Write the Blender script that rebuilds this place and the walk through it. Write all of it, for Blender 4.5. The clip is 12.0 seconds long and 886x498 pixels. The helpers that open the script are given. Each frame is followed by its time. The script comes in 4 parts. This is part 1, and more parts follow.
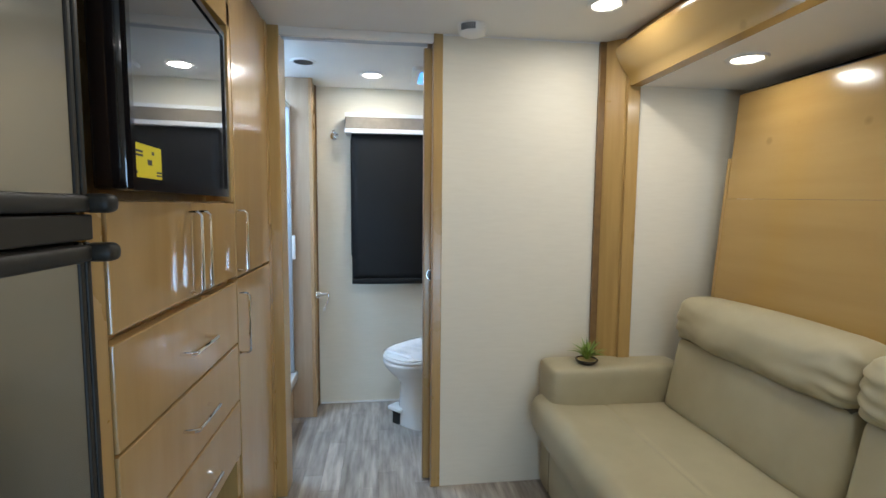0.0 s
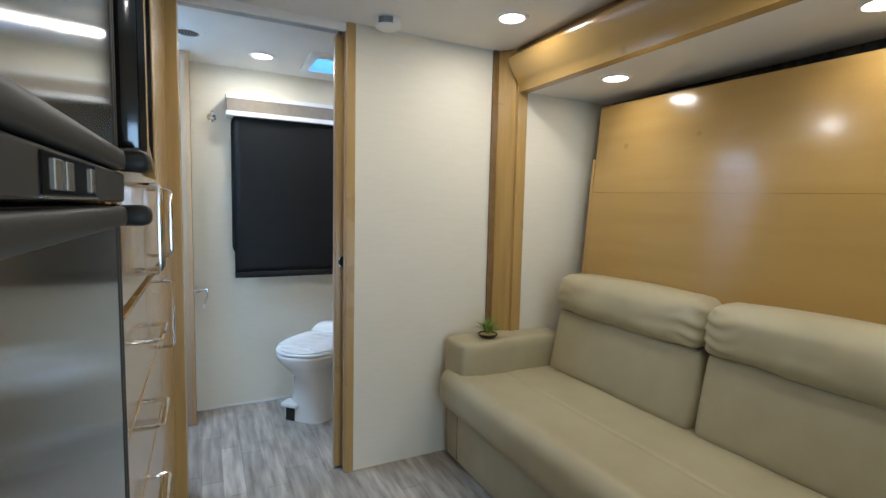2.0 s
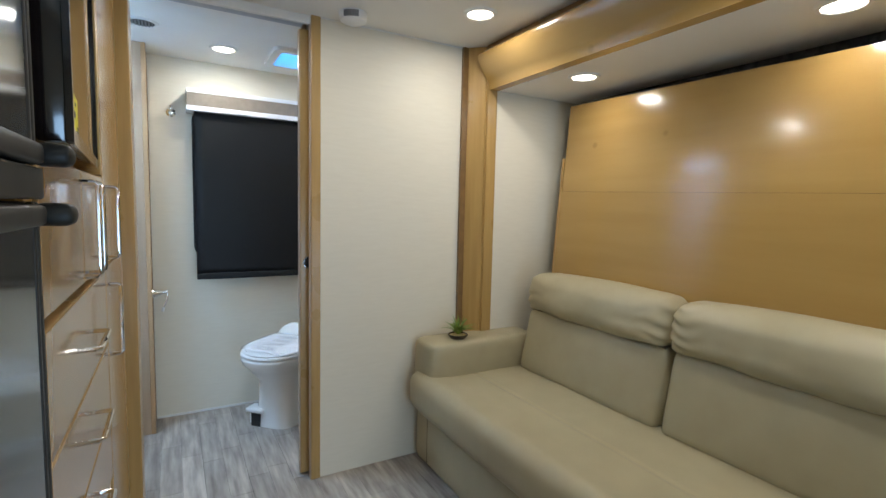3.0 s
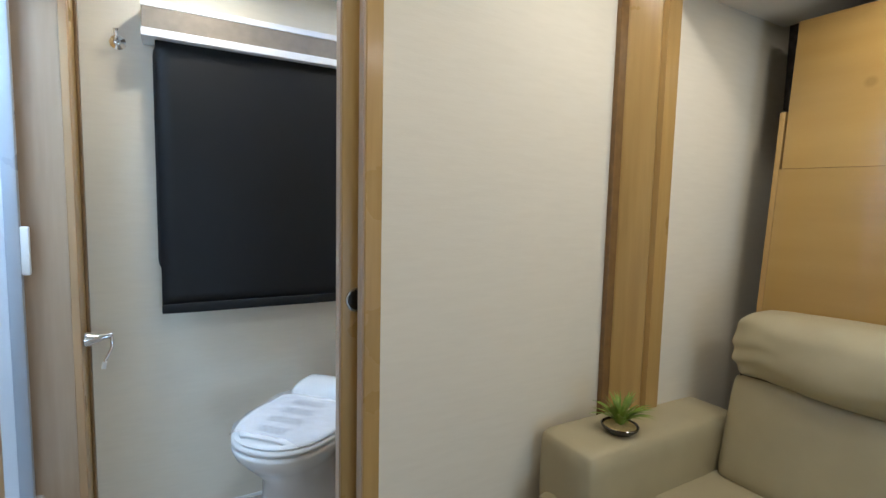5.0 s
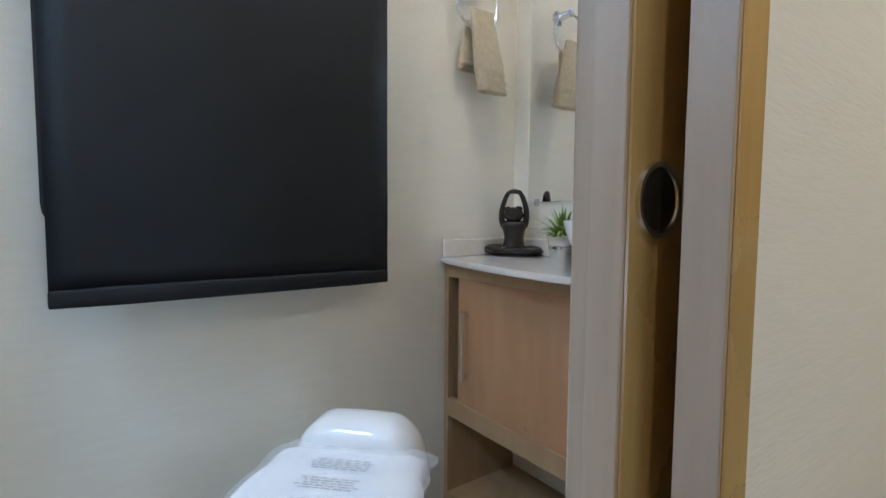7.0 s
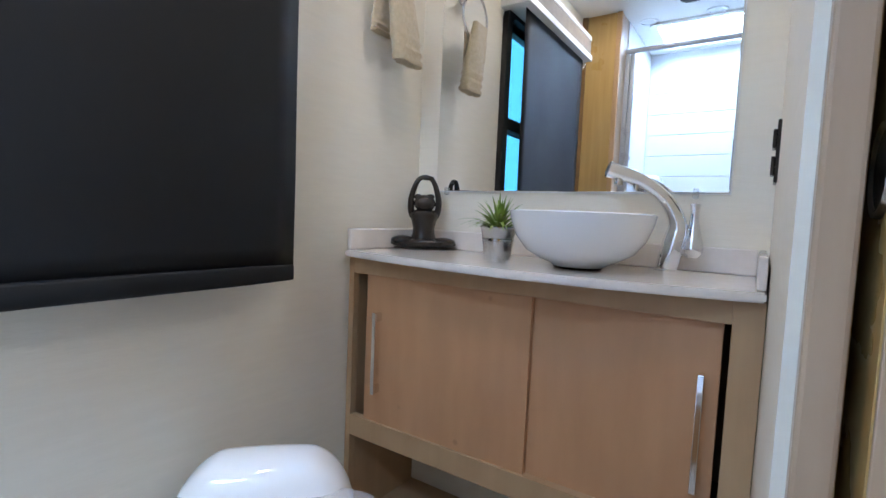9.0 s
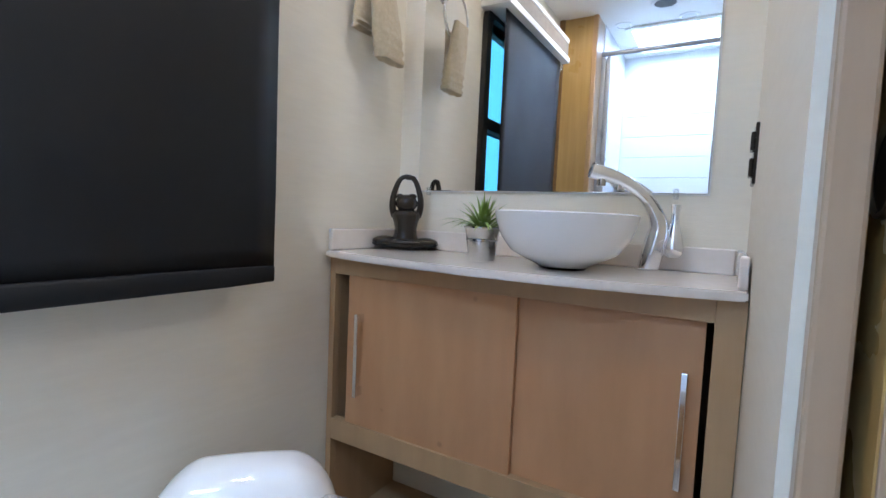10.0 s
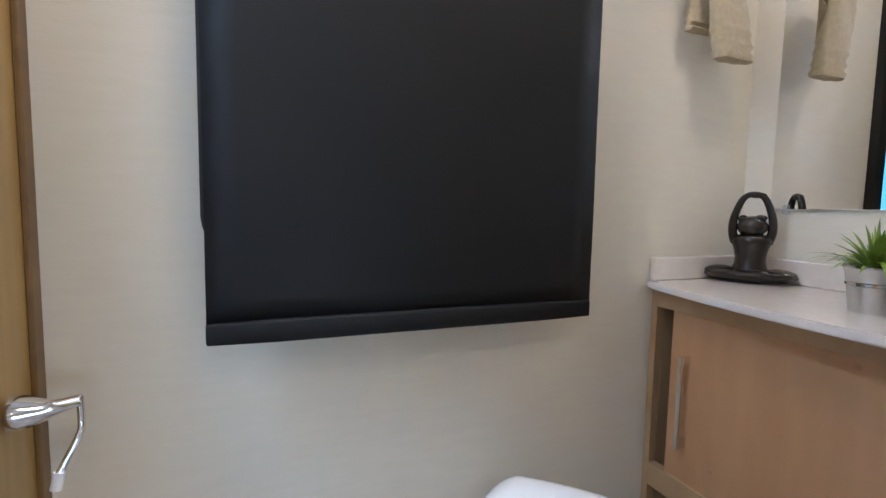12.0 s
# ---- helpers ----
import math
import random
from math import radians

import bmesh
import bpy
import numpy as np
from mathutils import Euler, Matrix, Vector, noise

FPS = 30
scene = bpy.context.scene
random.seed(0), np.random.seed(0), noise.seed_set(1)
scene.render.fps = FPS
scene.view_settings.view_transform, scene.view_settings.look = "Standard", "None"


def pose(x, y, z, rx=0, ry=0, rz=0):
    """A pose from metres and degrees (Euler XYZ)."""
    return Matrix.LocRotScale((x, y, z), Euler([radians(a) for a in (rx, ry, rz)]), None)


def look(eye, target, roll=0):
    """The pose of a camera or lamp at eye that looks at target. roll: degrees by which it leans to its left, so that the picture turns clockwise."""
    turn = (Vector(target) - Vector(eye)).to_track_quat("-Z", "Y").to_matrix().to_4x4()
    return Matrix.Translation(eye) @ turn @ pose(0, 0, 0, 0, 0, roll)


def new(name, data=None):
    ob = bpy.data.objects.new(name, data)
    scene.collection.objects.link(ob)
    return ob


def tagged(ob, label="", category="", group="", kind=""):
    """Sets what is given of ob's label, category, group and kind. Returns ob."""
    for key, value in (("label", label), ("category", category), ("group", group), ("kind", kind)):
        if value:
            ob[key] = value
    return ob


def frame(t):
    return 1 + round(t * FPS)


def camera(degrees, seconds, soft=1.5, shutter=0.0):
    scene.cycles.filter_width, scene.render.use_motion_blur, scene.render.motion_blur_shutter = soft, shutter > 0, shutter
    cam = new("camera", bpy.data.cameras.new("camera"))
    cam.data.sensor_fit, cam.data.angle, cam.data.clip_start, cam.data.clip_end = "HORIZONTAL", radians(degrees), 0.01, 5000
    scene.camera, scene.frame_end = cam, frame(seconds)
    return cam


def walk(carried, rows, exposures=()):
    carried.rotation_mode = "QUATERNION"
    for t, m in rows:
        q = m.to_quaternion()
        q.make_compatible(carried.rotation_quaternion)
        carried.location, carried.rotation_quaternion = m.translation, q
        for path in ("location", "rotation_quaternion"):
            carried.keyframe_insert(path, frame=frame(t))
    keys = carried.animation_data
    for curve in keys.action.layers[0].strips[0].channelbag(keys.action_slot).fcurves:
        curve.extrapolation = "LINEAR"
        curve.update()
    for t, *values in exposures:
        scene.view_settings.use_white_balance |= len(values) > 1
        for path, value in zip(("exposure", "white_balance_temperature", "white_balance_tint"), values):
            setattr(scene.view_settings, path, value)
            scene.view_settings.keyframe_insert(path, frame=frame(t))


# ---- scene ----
cam = camera(85.7, 12.0)
PATH = [
    (0, (0.035, -0.141, 1.294), (0.289, 1.835, 1.118), 0.5),
    (0.5, (-0.098, -0.08, 1.27), (0.547, 1.806, 1.097), 1.1),
    (1, (-0.211, -0.07, 1.245), (0.572, 1.762, 1.074), 1.2),
    (1.5, (-0.271, -0.103, 1.243), (0.568, 1.704, 1.073), 1.3),
    (2, (-0.306, -0.142, 1.24), (0.586, 1.64, 1.07), 1.3),
    (2.5, (-0.314, -0.173, 1.241), (0.648, 1.572, 1.073), 1.3),
    (2.7, (-0.305, -0.17, 1.241), (0.679, 1.564, 1.074), 1.3),
    (4.3, (-0.053, 0.575, 1.228), (0.917, 2.313, 1.041), 1.3),
    (4.5, (-0.067, 0.701, 1.232), (0.896, 2.444, 1.052), 1.3),
    (5, (-0.096, 0.968, 1.203), (0.873, 2.708, 1.026), 1.3),
    (5.5, (-0.078, 1.275, 1.174), (0.889, 3.016, 0.984), 1.2),
    (6, (-0.09, 1.474, 1.085), (0.939, 3.182, 0.93), 1.5),
    (6.5, (-0.076, 1.664, 1.014), (0.982, 3.356, 0.887), 1.1),
    (6.7, (-0.075, 1.728, 0.991), (1.018, 3.397, 0.866), 0.7),
    (8.3, (-0.109, 2.052, 0.944), (1.437, 3.312, 0.789), 2.3),
    (8.5, (-0.11, 2.066, 0.938), (1.467, 3.288, 0.796), 2.4),
    (9, (-0.114, 2.097, 0.947), (1.549, 3.2, 0.811), 2.5),
    (9.5, (-0.119, 2.105, 0.953), (1.591, 3.135, 0.818), 2.5),
    (10, (-0.116, 2.119, 0.946), (1.602, 3.134, 0.815), 2.6),
    (10.5, (-0.102, 2.128, 0.933), (1.588, 3.19, 0.803), 2.5),
    (11, (-0.086, 2.134, 0.937), (1.413, 3.451, 0.796), 2.2),
    (11.5, (-0.079, 2.122, 0.967), (1.107, 3.725, 0.807), 1.5),
    (12, (-0.084, 2.134, 1.011), (0.653, 3.985, 0.837), 1.1),
]

walk(cam, [(t, look(eye, target, roll)) for t, eye, target, roll in PATH],
     exposures=((0.0, 0.0, 6500, 10), (4.5, 0.0, 6500, 10), (5.5, -0.05, 6700, 12), (6.7, -0.03, 6550, 12), (8.3, 0.18, 6500, 18), (10.5, 0.20, 6600, 18), (11.5, 0.20, 6700, 18), (12.0, 0.16, 7050, 21)))

# ---- world, daylight and exposure ----
world = bpy.data.worlds.new("sky")
scene.world = world
world.use_nodes = True
sky = world.node_tree.nodes.new("ShaderNodeTexSky")
sky.sky_type, sky.sun_disc = "NISHITA", False
sky.sun_elevation, sky.sun_rotation = radians(50), radians(200)
background = world.node_tree.nodes["Background"]
background.inputs["Strength"].default_value = 0.15
world.node_tree.links.new(sky.outputs["Color"], background.inputs["Color"])
sun = new("sun", bpy.data.lights.new("sun", "SUN"))
sun.data.energy, sun.data.angle, sun.data.color = 3.0, radians(0.5), (1.0, 0.95, 0.88)
sun.matrix_world = look((0, 0, 6), (0.8, -2.2, 1.0))

WARM = (0.98, 0.97, 0.91)
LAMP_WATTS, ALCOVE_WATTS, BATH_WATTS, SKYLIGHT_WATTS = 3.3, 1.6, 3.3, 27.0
REAR_FILL_WATTS = 26.0


# ---- materials ----
def material(name, colour, rough=0.5, metal=0.0, second=None, scale=(1, 1, 1), noise_scale=6.0, detail=4.0, bump=0.0,
             bump_scale=60.0, bump_stretch=(1, 1, 1), rough_vary=0.0, coat=0.0, random_vary=0.0, aniso=0.0, sheen=0.0, knots=0.0):
    """A surface with two colours mixed by stretched noise, fine relief, and uneven gloss."""
    m = bpy.data.materials.new(name)
    m.use_nodes = True
    n, l = m.node_tree.nodes, m.node_tree.links
    b = n["Principled BSDF"]
    b.inputs["Roughness"].default_value, b.inputs["Metallic"].default_value = rough, metal
    b.inputs["Coat Weight"].default_value, b.inputs["Anisotropic"].default_value = coat, aniso
    b.inputs["Coat Roughness"].default_value = 0.5 * rough
    b.inputs["Sheen Weight"].default_value = sheen
    b.inputs["Base Color"].default_value = (*colour, 1)
    place = n.new("ShaderNodeNewGeometry").outputs["Position"]

    def grain(stretch, size, fine):
        mapping = n.new("ShaderNodeMapping")
        mapping.inputs["Scale"].default_value = stretch
        l.new(place, mapping.inputs["Vector"])
        tex = n.new("ShaderNodeTexNoise")
        tex.inputs["Scale"].default_value, tex.inputs["Detail"].default_value = size, fine
        l.new(mapping.outputs["Vector"], tex.inputs["Vector"])
        return tex.outputs["Fac"]

    if second:
        ramp = n.new("ShaderNodeMapRange")
        ramp.inputs["From Min"].default_value, ramp.inputs["From Max"].default_value = 0.3, 0.7
        l.new(grain(scale, noise_scale, detail), ramp.inputs["Value"])
        mix = n.new("ShaderNodeMix")
        mix.data_type = "RGBA"
        mix.inputs["A"].default_value, mix.inputs["B"].default_value = (*colour, 1), (*second, 1)
        l.new(ramp.outputs["Result"], mix.inputs["Factor"])
        out = mix.outputs["Result"]
        if random_vary:
            info = n.new("ShaderNodeObjectInfo")
            shift = n.new("ShaderNodeMapRange")
            shift.inputs["To Min"].default_value, shift.inputs["To Max"].default_value = 1 - random_vary, 1 + random_vary
            l.new(info.outputs["Random"], shift.inputs["Value"])
            hsv = n.new("ShaderNodeHueSaturation")
            l.new(shift.outputs["Result"], hsv.inputs["Value"])
            l.new(out, hsv.inputs["Color"])
            out = hsv.outputs["Color"]
        if knots:
            cells = n.new("ShaderNodeTexVoronoi")
            cells.inputs["Scale"].default_value = knots
            l.new(place, cells.inputs["Vector"])
            spot = n.new("ShaderNodeMapRange")
            spot.inputs["From Min"].default_value, spot.inputs["From Max"].default_value = 0.035, 0.075
            spot.inputs["To Min"].default_value, spot.inputs["To Max"].default_value = 0.3, 0.0
            l.new(cells.outputs["Distance"], spot.inputs["Value"])
            knot = n.new("ShaderNodeMix")
            knot.data_type = "RGBA"
            knot.inputs["B"].default_value = (*[0.3 * v for v in second], 1)
            l.new(spot.outputs["Result"], knot.inputs["Factor"])
            l.new(out, knot.inputs["A"])
            out = knot.outputs["Result"]
        l.new(out, b.inputs["Base Color"])
    if rough_vary:
        uneven = n.new("ShaderNodeMapRange")
        uneven.inputs["To Min"].default_value, uneven.inputs["To Max"].default_value = max(0.02, rough - rough_vary), rough + rough_vary
        l.new(grain((1, 1, 1), 5.0, 5.0), uneven.inputs["Value"])
        l.new(uneven.outputs["Result"], b.inputs["Roughness"])
    if bump:
        relief = n.new("ShaderNodeBump")
        relief.inputs["Strength"].default_value, relief.inputs["Distance"].default_value = bump, 0.002
        l.new(grain(bump_stretch, bump_scale, 3.0), relief.inputs["Height"])
        l.new(relief.outputs["Normal"], b.inputs["Normal"])
    return m


def glow(name, colour, strength):
    m = material(name, colour, 0.4)
    b = m.node_tree.nodes["Principled BSDF"]
    b.inputs["Emission Color"].default_value, b.inputs["Emission Strength"].default_value = (*colour, 1), strength
    return m


def clear(name, colour, rough=0.0):
    m = material(name, colour, rough)
    m.node_tree.nodes["Principled BSDF"].inputs["Transmission Weight"].default_value = 1.0
    return m


wallpaper = material("linen wallpaper", (0.75, 0.70, 0.59), 0.6, second=(0.722, 0.672, 0.562), scale=(1.0, 1.0, 7.0), noise_scale=14, detail=6,
                     bump=0.16, bump_scale=45, bump_stretch=(1, 1, 7), rough_vary=0.1)
ceiling_white = material("white ceiling panel", (0.80, 0.79, 0.76), 0.55, second=(0.75, 0.74, 0.71), noise_scale=3, bump=0.05, bump_scale=200)
maple_up = material("maple, upright grain", (0.47, 0.30, 0.11), 0.28, second=(0.39, 0.235, 0.08), scale=(9, 9, 0.6), noise_scale=5, detail=9, rough_vary=0.025, coat=0.15)
maple_along = material("maple, level grain", (0.43, 0.268, 0.088), 0.2, second=(0.385, 0.232, 0.072), scale=(4, 0.45, 4.5), noise_scale=3, detail=8, rough_vary=0.02, coat=0.35, knots=4.0)
maple_face = material("maple cabinet face", (0.45, 0.285, 0.12), 0.17, second=(0.40, 0.245, 0.097), scale=(5, 4, 0.7), noise_scale=4, detail=9, rough_vary=0.02, coat=0.3)
# dark maple strips; also paints the shade beside the alcove post
maple_dark = material("dark maple, also for the post's shaded side", (0.22, 0.12, 0.04), 0.4, second=(0.16, 0.085, 0.03), scale=(6, 0.5, 6), noise_scale=5)
# maple faces toward the shower: its bluish daylight is mixed into this colour
daylit_maple = material("maple with bluish daylight painted in", (0.43, 0.31, 0.21), 0.3, second=(0.375, 0.26, 0.17), scale=(9, 9, 0.6), noise_scale=5, detail=9, rough_vary=0.025)
vanity_wood = material("pale vanity wood", (0.45, 0.28, 0.145), 0.4, second=(0.39, 0.235, 0.118), scale=(6, 5, 0.6), noise_scale=4, detail=9, rough_vary=0.025)
vanity_door_wood = material("rosy vanity door wood", (0.51, 0.265, 0.130), 0.34, second=(0.43, 0.215, 0.102), scale=(4, 4, 0.8), noise_scale=4,
                            detail=9, rough_vary=0.025, knots=9.0)
plank_vinyl = material("grey-brown plank", (0.46, 0.415, 0.37), 0.38, second=(0.185, 0.16, 0.14), scale=(8, 1.0, 1), noise_scale=4, detail=7,
                       bump=0.08, bump_scale=60, bump_stretch=(6, 0.6, 1), rough_vary=0.1, random_vary=0.2)
joint_dark = material("dark floor joint", (0.20, 0.175, 0.15), 0.7, second=(0.14, 0.12, 0.10), noise_scale=30)
leather = material("beige leatherette", (0.41, 0.36, 0.235), 0.42, second=(0.375, 0.325, 0.21), noise_scale=8, bump=0.12, bump_scale=420, rough_vary=0.08)
# dark for the stitched seam and for the shade painted under the head rolls
seam_crease_dark = material("dark seam, also painted crease shade", (0.12, 0.10, 0.07), 0.7)
steel = material("brushed stainless steel", (0.34, 0.325, 0.285), 0.15, 1.0, second=(0.33, 0.315, 0.28), scale=(1, 1, 1), noise_scale=3, aniso=0.85)
tangent = steel.node_tree.nodes.new("ShaderNodeTangent")
tangent.direction_type, tangent.axis = "RADIAL", "Z"
steel.node_tree.links.new(tangent.outputs["Tangent"], steel.node_tree.nodes["Principled BSDF"].inputs["Tangent"])
black_trim = material("dark grey fridge plastic", (0.022, 0.020, 0.017), 0.45, second=(0.03, 0.027, 0.023), noise_scale=9, rough_vary=0.08)
black_trim.node_tree.nodes["Principled BSDF"].inputs["Specular IOR Level"].default_value = 0.3
black_plain = material("matt black plastic", (0.012, 0.012, 0.012), 0.5, rough_vary=0.06)
black_gloss = material("gloss black bezel", (0.012, 0.008, 0.007), 0.12, coat=0.5)
screen_glass = material("dark mirror-like screen", (0.02, 0.02, 0.022), 0.04, coat=1.0)
screen_glass.node_tree.nodes["Principled BSDF"].inputs["Specular IOR Level"].default_value = 1.0
chrome = material("polished chrome", (0.82, 0.82, 0.83), 0.07, 1.0, rough_vary=0.03)
nickel = material("satin nickel", (0.62, 0.60, 0.57), 0.25, 1.0, rough_vary=0.06)
galvanised = material("galvanised tin", (0.60, 0.60, 0.59), 0.2, 1.0, second=(0.48, 0.48, 0.47), noise_scale=25, rough_vary=0.1)
porcelain = material("white porcelain", (0.84, 0.84, 0.83), 0.1, coat=0.4, second=(0.80, 0.80, 0.79), noise_scale=2)
white_plastic = material("white plastic", (0.80, 0.80, 0.79), 0.35, second=(0.76, 0.76, 0.75), noise_scale=4)
grey_plastic = material("grey plastic grille", (0.17, 0.17, 0.18), 0.5)
# blue-grey puts the shade of the housing's unlit side into its colour
screen_shaded = material("screen housing greyed for its shaded side", (0.34, 0.37, 0.41), 0.3, 0.0, rough_vary=0.05)
grey_metal = material("grey anodised rail", (0.42, 0.45, 0.49), 0.35, 0.4)
valance_tan = material("taupe valance cloth", (0.24, 0.20, 0.155), 0.7, second=(0.20, 0.165, 0.13), noise_scale=30, bump=0.2, bump_scale=300)
blackout = material("blackout blind cloth", (0.0062, 0.0066, 0.0074), 0.55, second=(0.005, 0.0053, 0.006), noise_scale=3, bump=0.12, bump_scale=500, rough_vary=0.08)
blackout.node_tree.nodes["Principled BSDF"].inputs["Specular IOR Level"].default_value = 0.3
quartz = material("pale quartz counter", (0.74, 0.67, 0.605), 0.12, second=(0.69, 0.625, 0.56), noise_scale=40, detail=8, rough_vary=0.05)
bronze = material("dark bronze resin", (0.034, 0.026, 0.019), 0.2, 0.3, second=(0.024, 0.018, 0.014), noise_scale=20, rough_vary=0.1)
leaf_green = material("fresh green leaf", (0.13, 0.23, 0.025), 0.4, second=(0.26, 0.35, 0.07), noise_scale=40)
pebble = material("cream sand", (0.55, 0.42, 0.2), 0.8, second=(0.4, 0.3, 0.13), noise_scale=160, bump=0.6, bump_scale=300)
towel_cloth = material("tan terry towel", (0.54, 0.44, 0.29), 0.95, second=(0.45, 0.365, 0.235), noise_scale=90, bump=0.9, bump_scale=380, sheen=0.4)
mirror_glass = material("silvered mirror", (0.90, 0.91, 0.91), 0.005, 1.0)
window_glass = clear("blue-tinted window glass", (0.24, 0.74, 0.95))
dome_acrylic = glow("blue roof-vent acrylic lit by the sky", (0.05, 0.36, 0.95), 4.5)
skylight_acrylic = clear("white skylight acrylic", (0.95, 0.97, 1.0), 0.3)
lens_glow = glow("lit downlight lens", (1.0, 0.93, 0.80), 9.0)
sky_backdrop = glow("bright blue sky", (0.30, 0.70, 1.0), 1.4)
yellow_paper = material("yellow energy label", (0.80, 0.68, 0.01), 0.55)
ink = material("dark printing ink", (0.05, 0.05, 0.05), 0.7)
ink_grey = material("grey printing ink", (0.30, 0.30, 0.32), 0.7)
paper_white = material("white paper sleeve", (0.78, 0.78, 0.78), 0.45, second=(0.72, 0.72, 0.73), noise_scale=12, bump=0.5, bump_scale=25)
clear_film = material("clear plastic film", (0.85, 0.87, 0.9), 0.12)
clear_film.node_tree.nodes["Principled BSDF"].inputs["Alpha"].default_value = 0.22
# interior wood, darkened to paint the shade inside the vanity
inner_shade_wood = material("vanity wood darkened by painted inner shade", (0.17, 0.11, 0.065), 0.6, second=(0.13, 0.085, 0.05), scale=(5, 5, 0.7), noise_scale=4)
shower_white = material("white shower surround", (0.66, 0.67, 0.68), 0.2, second=(0.63, 0.64, 0.65), noise_scale=3, coat=0.2)
cavity_dark = material("dark cavity grey", (0.10, 0.10, 0.10), 0.9, second=(0.035, 0.035, 0.04), noise_scale=40)
sealant = material("white sealant", (0.75, 0.74, 0.72), 0.5)
ground_grey = material("grey asphalt", (0.06, 0.06, 0.06), 0.9, second=(0.05, 0.05, 0.05), noise_scale=3, bump=0.3, bump_scale=60)


# ---- building helpers ----
def thing(name, at=(0, 0, 0), turn=0.0, label="", category="", group="", kind=""):
    ob = new(name)
    ob.empty_display_size = 0.05
    ob.matrix_world = pose(*at, 0, 0, turn)
    ob["place"] = [v for row in pose(*at, 0, 0, turn) for v in row]
    return tagged(ob, label, category, group, kind)


def root_pose(ob):
    while ob.parent:
        ob = ob.parent
    if "place" in ob:
        v = list(ob["place"])
        return Matrix((v[0:4], v[4:8], v[8:12], v[12:16]))
    return Matrix.Identity(4)


def part(name, bm, mat, parent=None, label="", local=False, smooth=False, sharp=40):
    """Links a bmesh as one mesh. It is modelled in the world's metres, or (local) in its thing's own."""
    if parent is not None and not local:
        bm.transform(root_pose(parent).inverted())
    mesh = bpy.data.meshes.new(name)
    if smooth:
        for f in bm.faces:
            f.smooth = True
        for e in bm.edges:
            if len(e.link_faces) == 2 and e.calc_face_angle(0) > radians(sharp):
                e.smooth = False
    bm.to_mesh(mesh)
    bm.free()
    mesh.materials.append(mat)
    ob = new(name, mesh)
    if parent is not None:
        ob.parent = parent
    return tagged(ob, label)


def structure(name, bm, mat, label, category, smooth=False):
    return tagged(part(name, bm, mat, smooth=smooth), label, category, kind="structure")


def box(x0, x1, y0, y1, z0, z1, bevel=0.0, bm=None, segments=2):
    out = bm or bmesh.new()
    b = bmesh.new()
    bmesh.ops.create_cube(b, size=1.0, matrix=Matrix.Translation(((x0 + x1) / 2, (y0 + y1) / 2, (z0 + z1) / 2)) @ Matrix.Diagonal((x1 - x0, y1 - y0, z1 - z0, 1)))
    if bevel:
        bmesh.ops.bevel(b, geom=b.edges[:], offset=bevel, segments=segments, profile=0.5, affect="EDGES")
    return merge(out, b) if bm else (out.free(), b)[1]


def merge(bm, other):
    mesh = bpy.data.meshes.new("joined")
    other.to_mesh(mesh)
    other.free()
    bm.from_mesh(mesh)
    bpy.data.meshes.remove(mesh)
    return bm


def lathe(profile, at=(0, 0, 0), steps=40, squash=1.0):
    """A turned body from (radius, height) pairs."""
    bm = bmesh.new()
    rings = []
    for r, z in profile:
        if r < 1e-5:
            rings.append([bm.verts.new((at[0], at[1], at[2] + z))])
        else:
            rings.append([bm.verts.new((at[0] + r * math.cos(2 * math.pi * i / steps), at[1] + squash * r * math.sin(2 * math.pi * i / steps), at[2] + z)) for i in range(steps)])
    for a, b in zip(rings, rings[1:]):
        for i in range(steps):
            j = (i + 1) % steps
            quad = [a[i % len(a)], a[j % len(a)], b[j % len(b)], b[i % len(b)]]
            quad = list(dict.fromkeys(quad))
            if len(quad) > 2:
                bm.faces.new(quad)
    bmesh.ops.recalc_face_normals(bm, faces=bm.faces[:])
    return bm


def tube(points, radius, steps=10, closed=False, bm=None):
    """A round bar through the points; radius may be one number or one a point."""
    out = bm or bmesh.new()
    pts = [Vector(p) for p in points]
    radii = radius if isinstance(radius, (list, tuple)) else [radius] * len(pts)
    rings, up = [], None
    for i, p in enumerate(pts):
        a = pts[i - 1] if i or closed else p
        b = pts[(i + 1) % len(pts)] if i + 1 < len(pts) or closed else p
        way = (b - a).normalized()
        if up is None:
            up = way.orthogonal().normalized()
        up = (up - way * up.dot(way)).normalized()
        side = way.cross(up)
        rings.append([out.verts.new(p + radii[i] * (up * math.cos(2 * math.pi * k / steps) + side * math.sin(2 * math.pi * k / steps))) for k in range(steps)])
    pairs = list(zip(rings, rings[1:])) + ([(rings[-1], rings[0])] if closed else [])
    for a, b in pairs:
        for k in range(steps):
            out.faces.new((a[k], a[(k + 1) % steps], b[(k + 1) % steps], b[k]))
    if not closed:
        out.faces.new(rings[0][::-1])
        out.faces.new(rings[-1])
    bmesh.ops.recalc_face_normals(out, faces=out.faces[:])
    return out


def smooth_path(points, n=8):
    """Points along a rounded line through the given ones."""
    p = [Vector(q) for q in points]
    p = [2 * p[0] - p[1]] + p + [2 * p[-1] - p[-2]]
    out = []
    for i in range(1, len(p) - 2):
        for k in range(n):
            t = k / n
            out.append(0.5 * ((2 * p[i]) + (p[i + 1] - p[i - 1]) * t + (2 * p[i - 1] - 5 * p[i] + 4 * p[i + 1] - p[i + 2]) * t * t
                              + (3 * p[i] - p[i - 1] - 3 * p[i + 1] + p[i + 2]) * t ** 3))
    return out + [p[-2]]


